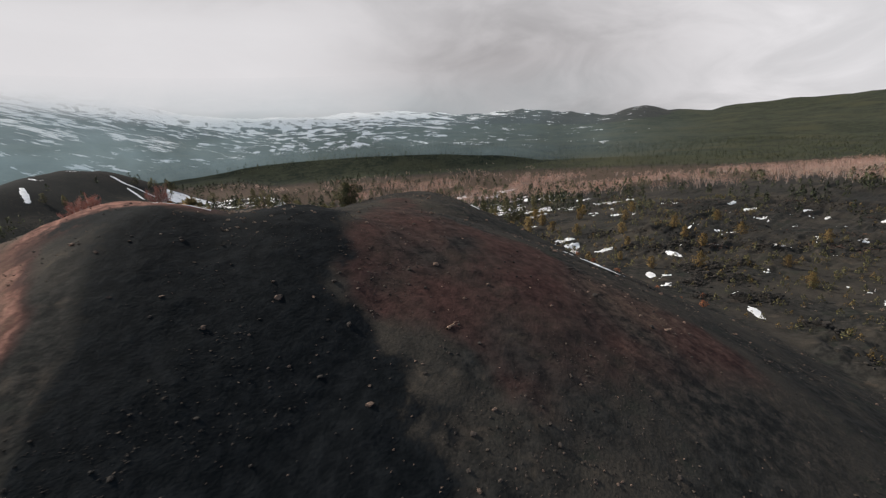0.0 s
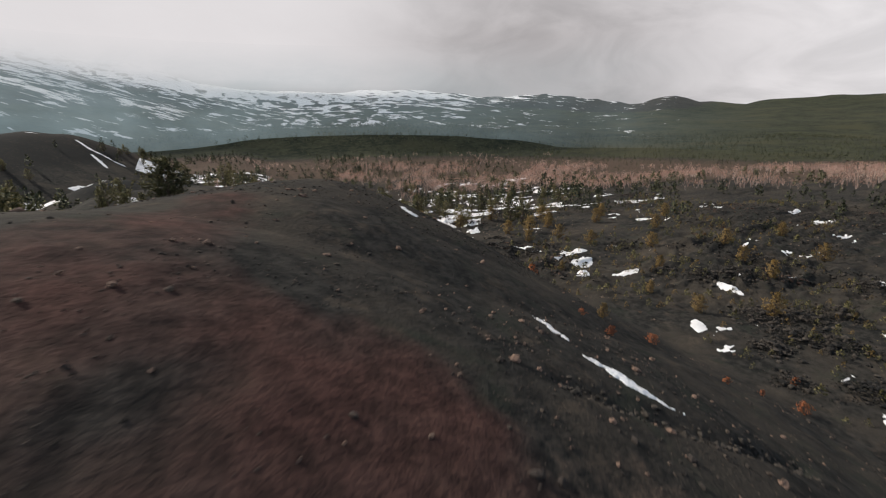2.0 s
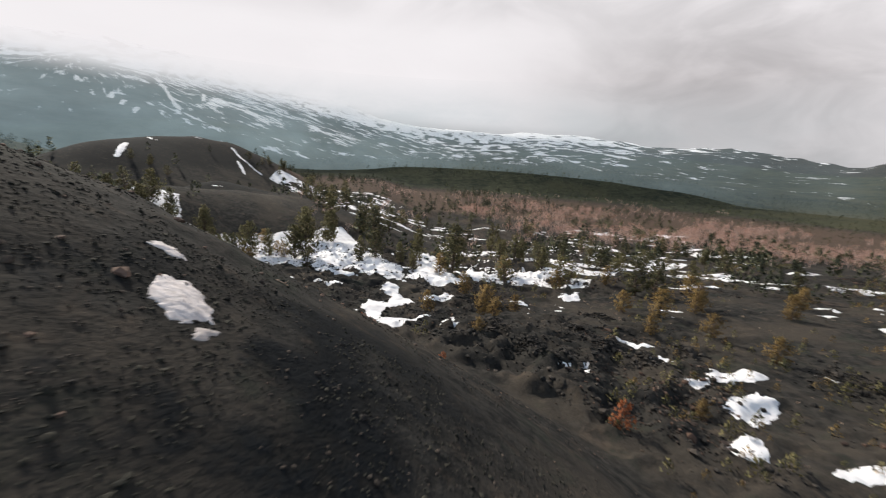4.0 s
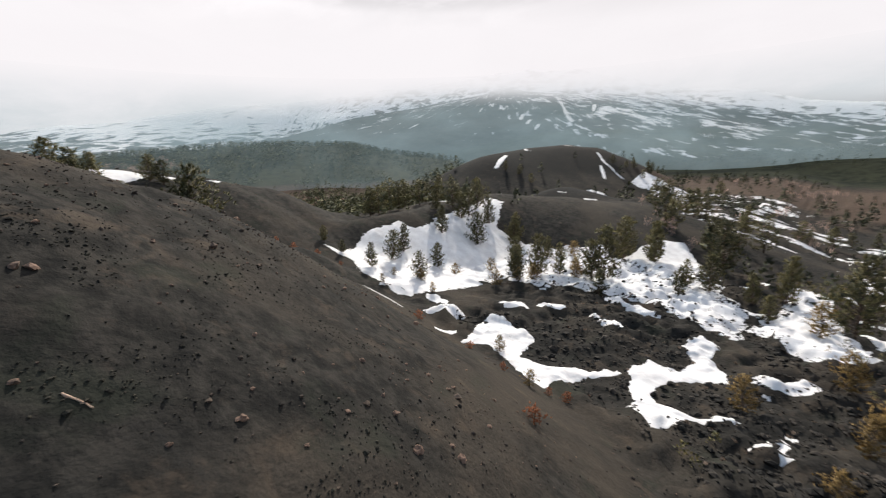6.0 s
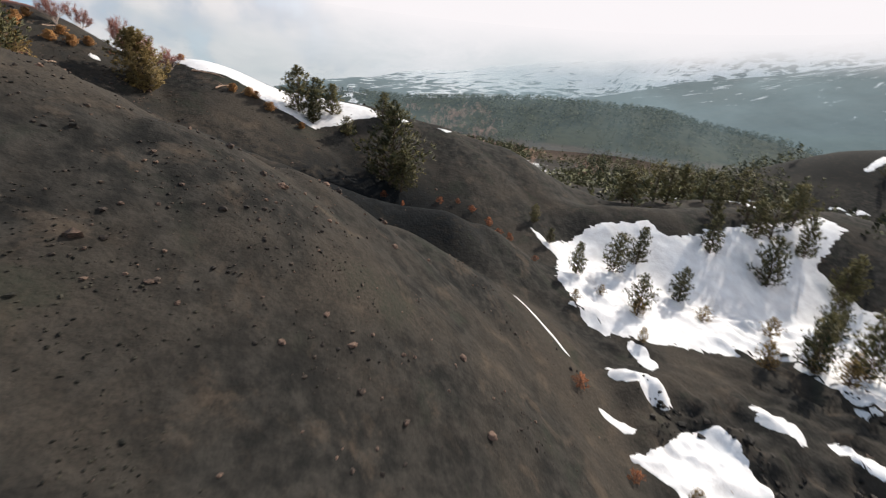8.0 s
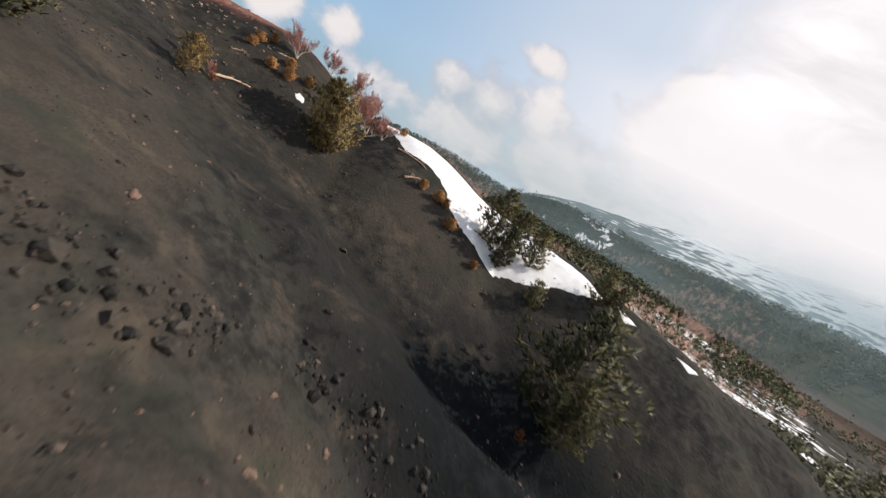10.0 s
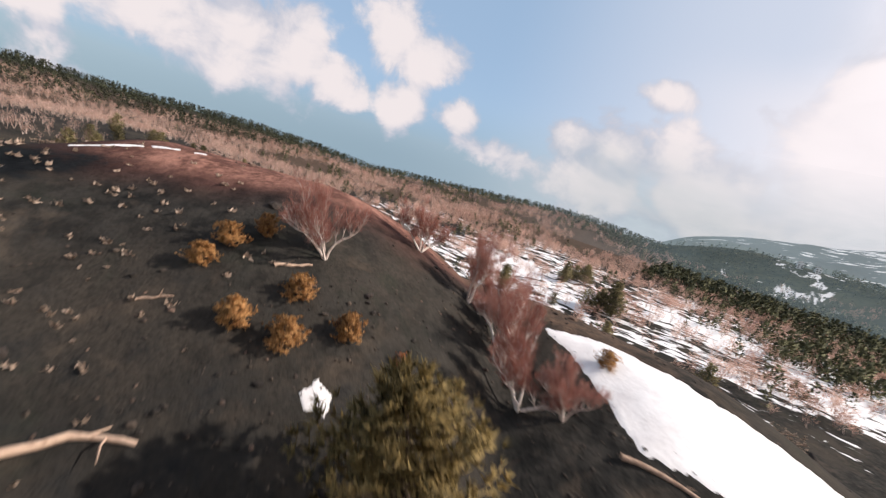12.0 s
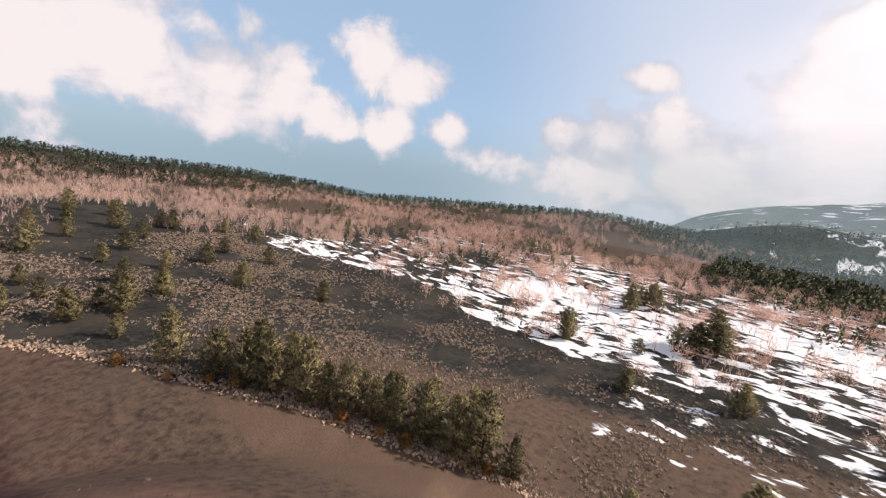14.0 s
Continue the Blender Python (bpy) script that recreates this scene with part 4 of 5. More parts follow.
for hx, hy, hr in heaps:
    k = int(70 * hr)
    off = rng.normal(size=(k, 2)) * hr * 0.5
    pile = rock_field("lava_heap", off + [hx, hy], 0.10 + 0.16 * rng.pareto(3.0, k).clip(0, 2.6), LAVA, "rugged heap of dark brown lava rubble on the plain", "lava", lift=0.26 * hr * np.exp(-(off ** 2).sum(1) / (0.5 * hr) ** 2))
    tagged(pile, group="lava heaps")
rusty = scatter(62000, -45, 190, -80, 150, lambda x, y: lumpy(x, y) * smooth(0, 0.3, fbm(x, y + 33, 20, 2)) * (0.08 + 0.92 * smooth(14, 40, x)))
rock_field("rusty_blocks", rusty, 0.10 + 0.18 * rng.pareto(3.0, len(rusty)).clip(0, 2.6), RUST, "rust-brown lava blocks among the black ones", "lava")
gully = scatter(5000, -70, -40, 20, 54, lambda x, y: smooth(-2.4, -0.4, crest(x, y, [(-44.5, 29.5, 0, 0.3), (-48.4, 35.5, 0, 0.3), (-56, 37, 0, 0.3), (-61.0, 40, 0, 0.3), (-62.2, 47.5, 0, 0.3)], 1.0)) * smooth(-0.25, 0.3, fbm(x, y, 4, 3)))
rock_field("gully_rocks", gully, 0.07 + 0.16 * rng.pareto(3.0, len(gully)).clip(0, 2.4), LAVA, "dark rubble lining the gully behind the crest", "lava")

groove_rocks = scatter(1600, -28, -3, -37, -26, lambda x, y: np.clip(1 + crest(x, y, GROOVE, 0.8), 0, 1))
rock_field("groove_rubble", groove_rocks, 0.07 + 0.14 * rng.pareto(3.0, len(groove_rocks)).clip(0, 2.0), LAVA, "dark rubble along a groove in the cone flank", "lava")
heap = scatter(15000, -6, 62, 40, 90, lambda x, y: oval(x, y, 22, 62, 22, 6, -28) * smooth(-0.4, 0.2, fbm(x, y, 7, 2)))
rock_field("lava_front", heap, 0.09 + 0.16 * rng.pareto(3.0, len(heap)).clip(0, 2.4), LAVA, "black jagged lava front heaped at the plain edge", "lava")
STONES = []
for s in range(6):
    v, f = rock_shape(40 + s, 0.8, 2)
    STONES.append(mesh_from("stone", v, f, STONE))
big = scatter(420, -60, -5, -50, 62, lambda x, y: on_cone(x, y) * (1 - oval(x, y, -10, 14, 14, 14)) * smooth(-0.3, 0.3, fbm(x, y, 9, 2)))[:190]
for x, y in big:
    ob = new("stone", STONES[rng.randint(6)])
    s = 0.12 + 0.16 * min(rng.pareto(3.0), 1.6)
    ob.matrix_basis = Matrix.LocRotScale((x, y, float(ground_z(x, y)) + 0.25 * s), Euler((rng.uniform(-0.4, 0.4), rng.uniform(-0.4, 0.4), rng.uniform(0, 6.28))), (s, s * 0.8, s * 0.75))
    tagged(ob, "rough brown scoria stone lying on dark cinder", "stone", "stones on the cinder slope")


# ---- trees and bushes ----


def pine_meshes(tall, wide, branches, tufts, blades, blade, needle, seed, low=0.10, knots=2):
    """Trunk and crown of a pine: whorls of rising boughs that carry tufts of needles."""
    global rng
    rng = np.random.RandomState(seed)
    trunk, crown = Soup(), Soup()
    bend = rng.normal(size=2) * 0.03 * tall
    s = np.linspace(0, 1, 7)
    line = np.stack([bend[0] * s ** 2, bend[1] * s ** 2, tall * s * 0.97 - 0.15], -1)
    trunk.tube(line, 0.024 * tall * (1 - s) + 0.012, 7)
    for k in range(branches):
        u = low + (0.97 - low) * (k + rng.uniform(0, 1)) / branches
        reach = wide * (1 - u) ** 0.72 * (0.55 + 0.45 * smooth(0.0, 0.3, u)) * rng.uniform(0.48, 1.25) + 0.06 * wide
        a, lift = k * 2.4 + rng.uniform(-0.5, 0.5), rng.uniform(0.05, 0.35) + 0.65 * u
        way = np.array([math.cos(a), math.sin(a), lift])
        t = np.linspace(0, 1, knots)[:, None]
        base = np.array([bend[0] * u * u, bend[1] * u * u, tall * u])
        bough = base + reach * t * way * [1, 1, 0.6] + np.array([0, 0, 0.22 * reach]) * t ** 2
        trunk.tube(bough, 0.010 * tall * (1 - u) * (1 - t[:, 0] * 0.8) + 0.006, 3)
        m = max(2, int(tufts * (reach / wide + 0.25)))
        q = rng.uniform(0.30, 1.03, m)[:, None]
        c = base + reach * q * way * [1, 1, 0.6] + np.array([0, 0, 0.22 * reach]) * q ** 2 + rng.normal(size=(m, 3)) * 0.10 * reach * [1, 1, 0.55]
        d = spread(np.repeat((way / np.linalg.norm(way) * 0.7 + [0, 0, 0.5])[None], m * blades, 0), 0.62)
        bunch = (c - [0, 0, 0.38 * tall]) * [1.0, 1.0, 0.75] / wide + (c - base) / (reach + 0.3) * 0.35 + [0, 0, 0.25]
        out = np.repeat(bunch / (np.linalg.norm(bunch, axis=1, keepdims=True) + 1e-9) + rng.normal(size=(m, 3)) * 0.22, blades, 0)
        crown.blades(np.repeat(c, blades, 0), d, blade * rng.uniform(0.6, 1.25, m * blades), blade * 0.26, out)
    return trunk.mesh("trunk", PINE_BARK, True), crown.mesh("crown", needle)


def tree_thing(name, trunk, crown, label, category, group, crown_name="crown"):
    root = new(name)
    part("trunk", trunk, root), part(crown_name, crown, root)
    return tagged(root, label, category, group)


def plant(makers, spots, name, label, category, group, base, sink=0.1, broad=1.0):
    """Stands copies of the given meshes at (x, y, height) spots; base is the height that the meshes have."""
    made = {}
    for k, (x, y, tall) in enumerate(spots):
        m = k % len(makers)
        s = tall / base * rng.uniform(0.96, 1.04)
        at = Matrix.LocRotScale((x, y, float(ground_z(x, y)) - sink * s), Euler((rng.uniform(-0.04, 0.04), rng.uniform(-0.04, 0.04), rng.uniform(0, 6.28))), (s * broad * rng.uniform(0.9, 1.1), s * broad, s))
        if m not in made:
            made[m] = tree_thing(name, *makers[m], label, category, group)
            made[m].matrix_basis = at
        else:
            copy_thing(made[m], at).scale = at.to_scale()


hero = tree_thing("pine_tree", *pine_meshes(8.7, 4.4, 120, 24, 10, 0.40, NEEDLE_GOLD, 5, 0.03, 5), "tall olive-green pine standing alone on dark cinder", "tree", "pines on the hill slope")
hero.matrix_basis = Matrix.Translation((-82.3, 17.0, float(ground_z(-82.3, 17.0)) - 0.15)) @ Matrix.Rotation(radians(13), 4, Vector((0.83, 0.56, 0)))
pines = [pine_meshes(8.0, w, 76, 10, 6, 0.58, NEEDLE, 20 + k, 0.04) for k, w in enumerate((3.4, 4.0, 3.1, 4.3))]
row_pines = [pine_meshes(8.0, w, 76, 11, 7, 0.50, NEEDLE_OLIVE, 140 + k, 0.03) for k, w in enumerate((2.7, 3.1, 2.5, 3.3, 2.9))]
young = [pine_meshes(2.0, w, 64, 13, 8, 0.24, NEEDLE_BUSH, 40 + k, 0.02) for k, w in enumerate((1.5, 1.65, 1.4))]
orange = [pine_meshes(1.6, w, 28, 8, 7, 0.19, NEEDLE_ORANGE, 50 + k, 0.02) for k, w in enumerate((0.95, 1.05))]
light = [pine_meshes(5.0, w, 60, 9, 7, 0.36, NEEDLE_DRY, 60 + k, 0.04) for k, w in enumerate((2.4, 2.8))]

plant(pines[3:], [(-79.8, 54.1, 12.0)], "pine_tree", "broad dark green pine standing in the chute", "tree", "pines on the hill slope", 8.0)
plant(light, [(-67.9, 9.0, 3.6), (-70.8, 5.8, 3.0)], "young_pine", "yellow-green young pine on dark cinder", "tree", "pines on the hill slope", 5.0)
plant(pines[:3], [(-94.6, 37.4, 8.0), (-96.0, 40.4, 6.5), (-96.0, 43.5, 6.0), (-98.0, 53.4, 5.5), (-78.6, 56.0, 7.0), (-92.6, 40.2, 6.0), (-97.2, 55.6, 5.0), (-90.5, 46.5, 3.5)], "pine_tree", "dark green pine by the snow drift", "tree", "pines on the hill slope", 8.0)
plant(young, [(-80.4, 1.7, 1.7), (-81.9, 1.2, 1.7), (-83.7, 1.5, 1.8), (-80.4, 5.7, 2.0), (-83.4, 5.7, 1.9), (-81.8, 7.6, 2.1), (-84.6, 8.5, 2.0), (-98.6, 16.4, 1.6), (-89.8, 27.0, 2.0), (-90.5, 29.5, 2.2), (-88.7, 33.3, 2.1), (-91, 30.6, 1.8), (-88.0, 38.6, 1.7)],
      "young_pine", "small yellowish young pine on dark cinder", "tree", "young pines on the hill slope", 2.9)
plant(orange, [(-72.0, 7.6, 1.2), (-86.6, 10.4, 0.8), (-68.2, 55.1, 0.7), (-78.4, 62.9, 1.2), (-79.2, 66.4, 0.9), (-77.6, 68.8, 1.2), (-75.2, 71.4, 1.5), (-71.9, 72.2, 1.3), (-69.9, 73.5, 1.4), (-68.0, 77.8, 1.0), (-77.0, 53.0, 1.2), (-84.6, 57.0, 1.2),
               (-38.5, 71.2, 1.7), (-7.8, 53.5, 1.7), (-12, 69, 1.4), (-19, 65.8, 1.1), (-14, 68, 1.0), (-29, 72, 1.2), (3.3, 47.6, 1.1), (22.4, -22.9, 1.7), (19.5, -19, 0.9), (9.5, -19.5, 1.0), (-5.9, -14.4, 1.2), (-6.8, -10.6, 0.9), (24.2, 40.0, 3.2), (6, -11, 1.5), (30, -18, 1.3)],
      "orange_shrub", "rust-orange dry shrub on dark cinder", "shrub", "orange shrubs on the cinder", 1.6)
plant(light, [(-26, 75.5, 2.6), (-15.8, 66.6, 2.2), (0, -7.5, 2.2), (42, 6, 4.0), (42, 18, 3.2), (53, -2.7, 5.0), (49.8, 75.7, 4.5), (70, 90, 6), (38.5, 44.8, 3.0), (66.4, 62.4, 5), (15, 80.5, 4.5), (18, 82, 4.0), (25, 90, 4.5), (12.5, 70.5, 3.0), (60, 30, 4), (75, 45, 5), (80, 20, 4.5), (95, 60, 5), (68, -20, 4), (100, 10, 5)],
      "young_pine", "olive-brown pine growing out of lava", "tree", "pines on the lava plain", 5.0)
plant(pines, [(-65.9, 84.6, 5.6), (-68.1, 92.9, 7.6), (-71.0, 99.4, 7.2), (-58.1, 91.7, 6.0), (-62.4, 102.4, 6.4), (-66.0, 124.0, 9.6), (-71.3, 137.2, 9.2), (-62.5, 137.7, 8.6), (-41.7, 115.6, 10.5), (-44.1, 109.7, 8.0), (-38.0, 119.5, 7.8), (-29.1, 124.3, 12.5), (-71.8, 115.2, 8.2), (-35.4, 155.4, 12), (-28.0, 160.2, 12),
              (-9.3, 136.5, 9.5), (-1.1, 138.1, 7.0), (2.7, 128.2, 5.6), (4.5, 145.5, 11), (15.8, 133.2, 15), (-14.0, 129.4, 6.5), (-32.2, 124.5, 10), (-25.5, 151.5, 12), (-11.0, 164.8, 14), (-79.6, 81.9, 3.6), (-74.5, 83.2, 3.0), (-48.3, 115.7, 7), (-57.2, 130.8, 7), (-54.0, 126.4, 6), (-75, 128, 8), (-80, 122, 7.5), (-78, 140, 9), (-52, 140, 7)],
      "pine_tree", "dark green young pine rooted in the snow bank", "tree", "pines on the snow bank", 8.0, broad=0.76)
plant(light, [(-50.1, 87.0, 2.2), (-57.7, 80.3, 1.9), (-34.2, 120.4, 4.6), (-47.0, 146.8, 5.0), (10.7, 124.8, 6.5), (-61.0, 86.6, 2.0), (-46.4, 104.6, 4.2), (-41.0, 112.0, 4.0)], "young_pine", "brown-green bushy pine rooted in snow", "tree", "pines on the snow bank", 5.0)
plant(light, [(-56.5, 90.4, 3.2), (-53, 112, 3.5), (-44, 117, 3.4), (-58, 104, 3), (-38, 128, 4), (-44, 110, 3)], "young_pine", "brown-green young pine rooted in snow", "tree", "pines on the snow bank", 5.0)
plant(row_pines, [(-131.5, -107.4, 11.7), (-135.2, -96.6, 9.6), (-138.0, -89.8, 12.2), (-141.2, -85.2, 11.9), (-144.5, -78.9, 12.9), (-146.3, -75.3, 9.1), (-147.9, -71.5, 10.3), (-151.2, -67.4, 8.3), (-152.3, -62.6, 10.8), (-154.5, -57.7, 11.8), (-155.9, -52.5, 11.0), (-157.8, -47.8, 12.8), (-159.1, -42.6, 8.1), (-138.6, -99.4, 7.9), (-142.7, -92.3, 12.1), (-145.6, -84.6, 11.5), (-152.8, -72.6, 7.0), (-154.9, -66.9, 8.5), (-158.6, -60.0, 10.1), (-160.7, -52.3, 11.0), (-162.5, -25.6, 6.9), (-162.6, -29.3, 3.8), (-171.2, -11.1, 11.1), (-171.4, -10.7, 9.0)],
      "pine_tree", "olive-green pine in a row along the cone foot", "tree", "row of pines at the cone foot", 8.0)
plant(row_pines, [(-225.5, -17, 8), (-187.6, -135.3, 6.5), (-133.1, -144.2, 8), (-122.7, -146.8, 7), (-146.4, -155.1, 7.5), (-171.3, -160.5, 7), (-216.3, -42.2, 7), (-241.3, -69.8, 9), (-295.8, -66, 9), (-312, -65.7, 9), (-310, -58, 9), (-267.1, -41, 9), (-269.2, -36, 10), (-267.2, -28.5, 12), (-247.9, -48, 6), (-172.8, -241, 8), (-160.5, -262, 8), (-141.7, -250, 8), (-120, -165, 6), (-155, -180, 7), (-182, -196, 7), (-205, -215, 8), (-128, -128, 6), (-140, -170, 8)],
      "pine_tree", "dark pine standing apart on the western plain", "tree", "pines on the western plain", 8.0, broad=1.25)
plant(young, [(-129, -101, 1.5), (-137, -90.5, 2.0), (-146, -70, 2.4), (-151, -59, 2.2), (-149, -63, 1.6), (-157, -46, 1.8), (-134, -95, 1.6), (-124, -113, 2.2)], "young_pine", "small yellow-green pine at the cone foot", "tree", "young pines at the cone foot", 2.0)

plant(row_pines, [(-122.2, -144.6, 8.7), (-133.8, -146.6, 9.5), (-145.3, -154.4, 8.6), (-155.7, -238, 11), (-146, -276, 10), (-115, -215, 9.5), (-123, -209, 10), (-176, -236, 9), (-170, -156, 8.5), (-170, -184, 7.9), (-188, -135, 8.0), (-245, -71.6, 11), (-218.4, -43, 5.3), (-223.7, 14.8, 8), (-302, -67, 11), (-317, -62, 11), (-265.3, -34.7, 11), (-271, -30, 15), (-130, -152, 6), (-112, -160, 7), (-150, -205, 8), (-160, -220, 8), (-196, -228, 8), (-137, -226, 8), (-108, -192, 7), (-140, -192, 7), (-192, -178, 7), (-118, -178, 6.5), (-128, -240, 8)],
      "pine_tree", "olive pine scattered on the tan western plain", "tree", "pines on the western plain", 8.0, broad=1.25)
mids = [pine_meshes(8.0, w, 44, 8, 6, 0.62, NEEDLE, 120 + k, 0.05) for k, w in enumerate((2.9, 3.3, 2.7, 3.6))]
wood_spots = scatter(38, -128, -94, 108, 190, lambda x, y: smooth(9, 3, np.abs(x + 98 + 0.42 * (y - 112))))
plant(mids, [(x, y, rng.uniform(8, 11)) for x, y in wood_spots], "pine_tree", "dark green pine in the wood above the snow bank", "tree", "pine wood above the snow bank", 8.0)
plant(mids, [(-80.3, 130.3, 9), (-75.2, 132, 9), (-62.9, 139.7, 9), (-35.9, 200.6, 13), (-18.1, 187, 12), (-12.6, 205, 12), (-31.5, 192.8, 12), (-5.8, 210.5, 13), (-17.4, 190.7, 13), (-17.7, 265.7, 13), (-44, 289, 15), (-72.4, 351, 14), (-41.6, 342, 15), (-56, 300, 13), (-30, 240, 13), (-46, 225, 12), (-40, 250, 13)],
      "pine_tree", "olive-dark pine among snow and lava", "tree", "pines on the lava plain", 8.0)
more = scatter(190, -40, 190, 105, 330, lambda x, y: off_cones(x, y) * (1 - oval(x, y, 0, 138, 26, 42)) * smooth(-0.35, 0.35, fbm(x + 40, y, 45, 2)) * smooth(240, 150, x - 0.3 * y + 60))
plant(mids, [(x, y, rng.uniform(6, 11)) for x, y in more], "pine_tree", "olive-dark pine scattered over the lava plain", "tree", "pines on the lava plain", 8.0)
plant(light, [(14, 97.3, 5.5), (17.8, 90.4, 6), (3.9, 82.6, 4.5), (59.7, 88.4, 7), (73.3, 93.6, 7), (53.1, 93.3, 5.5), (32.4, 131, 7), (46, 120, 6), (62, 120, 6), (82, 110, 6), (90, 84, 6), (105, 96, 6), (112, 70, 5.5), (88, 30, 5), (72, 8, 4.5), (58, -30, 4), (84, -38, 5), (105, -15, 5), (118, 30, 5), (62, 74, 5)],
      "young_pine", "olive-brown pine growing out of lava", "tree", "pines on the lava plain", 5.0)
side_spots = scatter(170, -215, -100, 300, 440, lambda x, y: smooth(-26, -14, crest(x, y, SIDE_CONE, 0.5)) * smooth(-5, -13, crest(x, y, SIDE_CONE, 0.5)) * smooth(-0.2, 0.3, fbm(x, y, 30, 2)))
plant(mids, [(x, y, rng.uniform(6, 9)) for x, y in side_spots], "pine_tree", "dark pine on the flank of the side cone", "tree", "pines on the side cone", 8.0)


def birch_meshes(tall, seed, stems=4, twigs=1500):
    """Stems, boughs and twigs of a bare birch that forks from the ground."""
    global rng
    rng = np.random.RandomState(seed)
    stems_made, fine = [], Soup()
    tips, ways = [], []

    def grow(start, way, length, thick, level):
        n = 6 if level < 2 else 4
        pts, d = [start], way
        for _ in range(n - 1):
            d = d + rng.normal(size=3) * (0.22 if level == 0 else 0.15) + np.array([0, 0, 0.06])
            d = d / np.linalg.norm(d)
            pts.append(pts[-1] + d * length / (n - 1))
        stems_made[-1].tube(pts, thick * np.linspace(1, 0.42, n), (7, 4, 3, 3)[level])
        for p in pts[2:]:
            tips.append(p), ways.append(d)
        if level == 3:
            return
        for p in pts[2 - (level > 0):]:
            for _ in range((2, 2, 2)[level]):
                if rng.uniform() < 0.8:
                    away = d * 0.75 + rng.normal(size=3) * 0.5 + np.array([0, 0, 0.22])
                    away[2] = max(away[2], 0.45)
                    grow(p, away / np.linalg.norm(away), length * rng.uniform(0.36, 0.55), thick * 0.42, level + 1)

    for k in range(stems):
        stems_made.append(Soup())
        a = k * 6.28 / stems + rng.uniform(-0.5, 0.5)
        lean = np.array([math.cos(a) * 0.48, math.sin(a) * 0.48, 1.0])
        grow(np.array([math.cos(a) * 0.12, math.sin(a) * 0.12, -0.1]), lean / np.linalg.norm(lean), tall * rng.uniform(0.55, 0.75), 0.026 * tall, 0)
    tips, ways = np.array(tips), np.array(ways)
    high = tips[:, 2] > 0.22 * tall
    tips, ways = tips[high], ways[high]
    pick = rng.randint(len(tips), size=twigs)
    fine.blades(tips[pick] + rng.normal(size=(twigs, 3)) * 0.05, spread(ways[pick] + [0, 0, 0.25], 0.45), 0.13 * tall * rng.uniform(0.4, 1.2, twigs), 0.011)
    return [st.mesh("stem", BIRCH_BARK, True) for st in stems_made], fine.mesh("crown", TWIG)


def birch_thing(meshes, label):
    root = new("birch_tree")
    for stem in meshes[0]:
        part("stem", stem, root, "pale peeling forked stem")
    part("crown", meshes[1], root, "reddish crown of bare twigs")
    return tagged(root, label, "tree", "bare birches on the hill")


birches = [birch_meshes(5.0, 80 + k, st, 15000) for k, st in enumerate((5, 4, 3))]
BIRCHES = [(-85.8, 4.0, 4.4, 0), (-94.6, 3.0, 4.4, 1), (-96.3, 7.0, 5.0, 2), (-97.3, 8.6, 5.0, 1), (-92.6, 14.4, 5.6, 1), (-94.8, 11.6, 5.0, 2), (-95.9, 10.2, 4.8, 0), (-93.2, 16.6, 3.6, 0), (-72.2, 6.9, 1.6, 2)]
first = {}
for k, (x, y, tall, m) in enumerate(BIRCHES):
    at = Matrix.LocRotScale((x, y, float(ground_z(x, y))), Euler((0, 0.16 if k == 0 else 0.03, k * 1.7)), (tall / 5.0 * 0.62, tall / 5.0 * 0.62, tall / 5.0 * 0.92))
    if m not in first:
        first[m] = birch_thing(birches[m], "bare white-stemmed birch with reddish twigs on dark cinder")
        first[m].matrix_basis = at
    else:
        copy_thing(first[m], at).scale = at.to_scale()

shrub_wood, shrub_leaf = pine_meshes(4.0, 2.8, 90, 12, 8, 0.36, NEEDLE, 71, 0.02)
crest_shrub = tree_thing("crest_shrub", shrub_wood, shrub_leaf, "dense dark green pine bush crouching behind the cone crest", "shrub", "pines on the hill slope")
crest_shrub.matrix_basis = Matrix.Translation((-50.3, 16.8, float(ground_z(-50.3, 16.8)) - 0.1)) @ Matrix.Diagonal((1.15, 1.15, 1.3, 1.0))

# ---- dead wood ----


def dead_log(points, thick, label, stubs=(2, 4, 5)):
    soup = Soup()
    p = np.array([(x, y, float(ground_z(x, y)) + thick * 0.8 + up) for x, y, up in points])
    s = np.linspace(0, 1, 8)
    line = np.stack([np.interp(s, np.linspace(0, 1, len(p)), p[:, k]) for k in range(3)], -1) + rng.normal(size=(8, 3)) * thick * 0.3
    soup.tube(line, thick * (1.1 - 0.6 * s) * rng.uniform(0.85, 1.15, 8), 8)
    for q in stubs:
        way = rng.normal(size=3) * [1, 1, 0.4] + [0, 0, 0.5]
        soup.tube([line[q], line[q] + way * thick * 2.2, line[q] + way * thick * 4.0 + rng.normal(size=3) * thick], [thick * 0.4, thick * 0.25, 0.012], 4)
    return tagged(new("dead_log", soup.mesh("dead_log", DEAD_WOOD, True)), label, "log", "dead wood on the slopes")


dead_log([(-72.8, 6.5, 0), (-75.2, 6.9, 0.05), (-76.6, 8.2, 0)], 0.17, "bleached fallen trunk lying on dark cinder")
dead_log([(-88.8, 24.6, 0), (-90.0, 25.3, 0.1), (-91.2, 26.1, 0)], 0.16, "bleached fallen trunk beside the snow drift")
dead_log([(-83.2, 3.6, 0), (-84.9, 4.3, 0)], 0.10, "bleached branch lying under a birch")
dead_log([(-83.8, 5.1, 0), (-84.6, 5.4, 0)], 0.07, "short bleached branch on dark cinder")
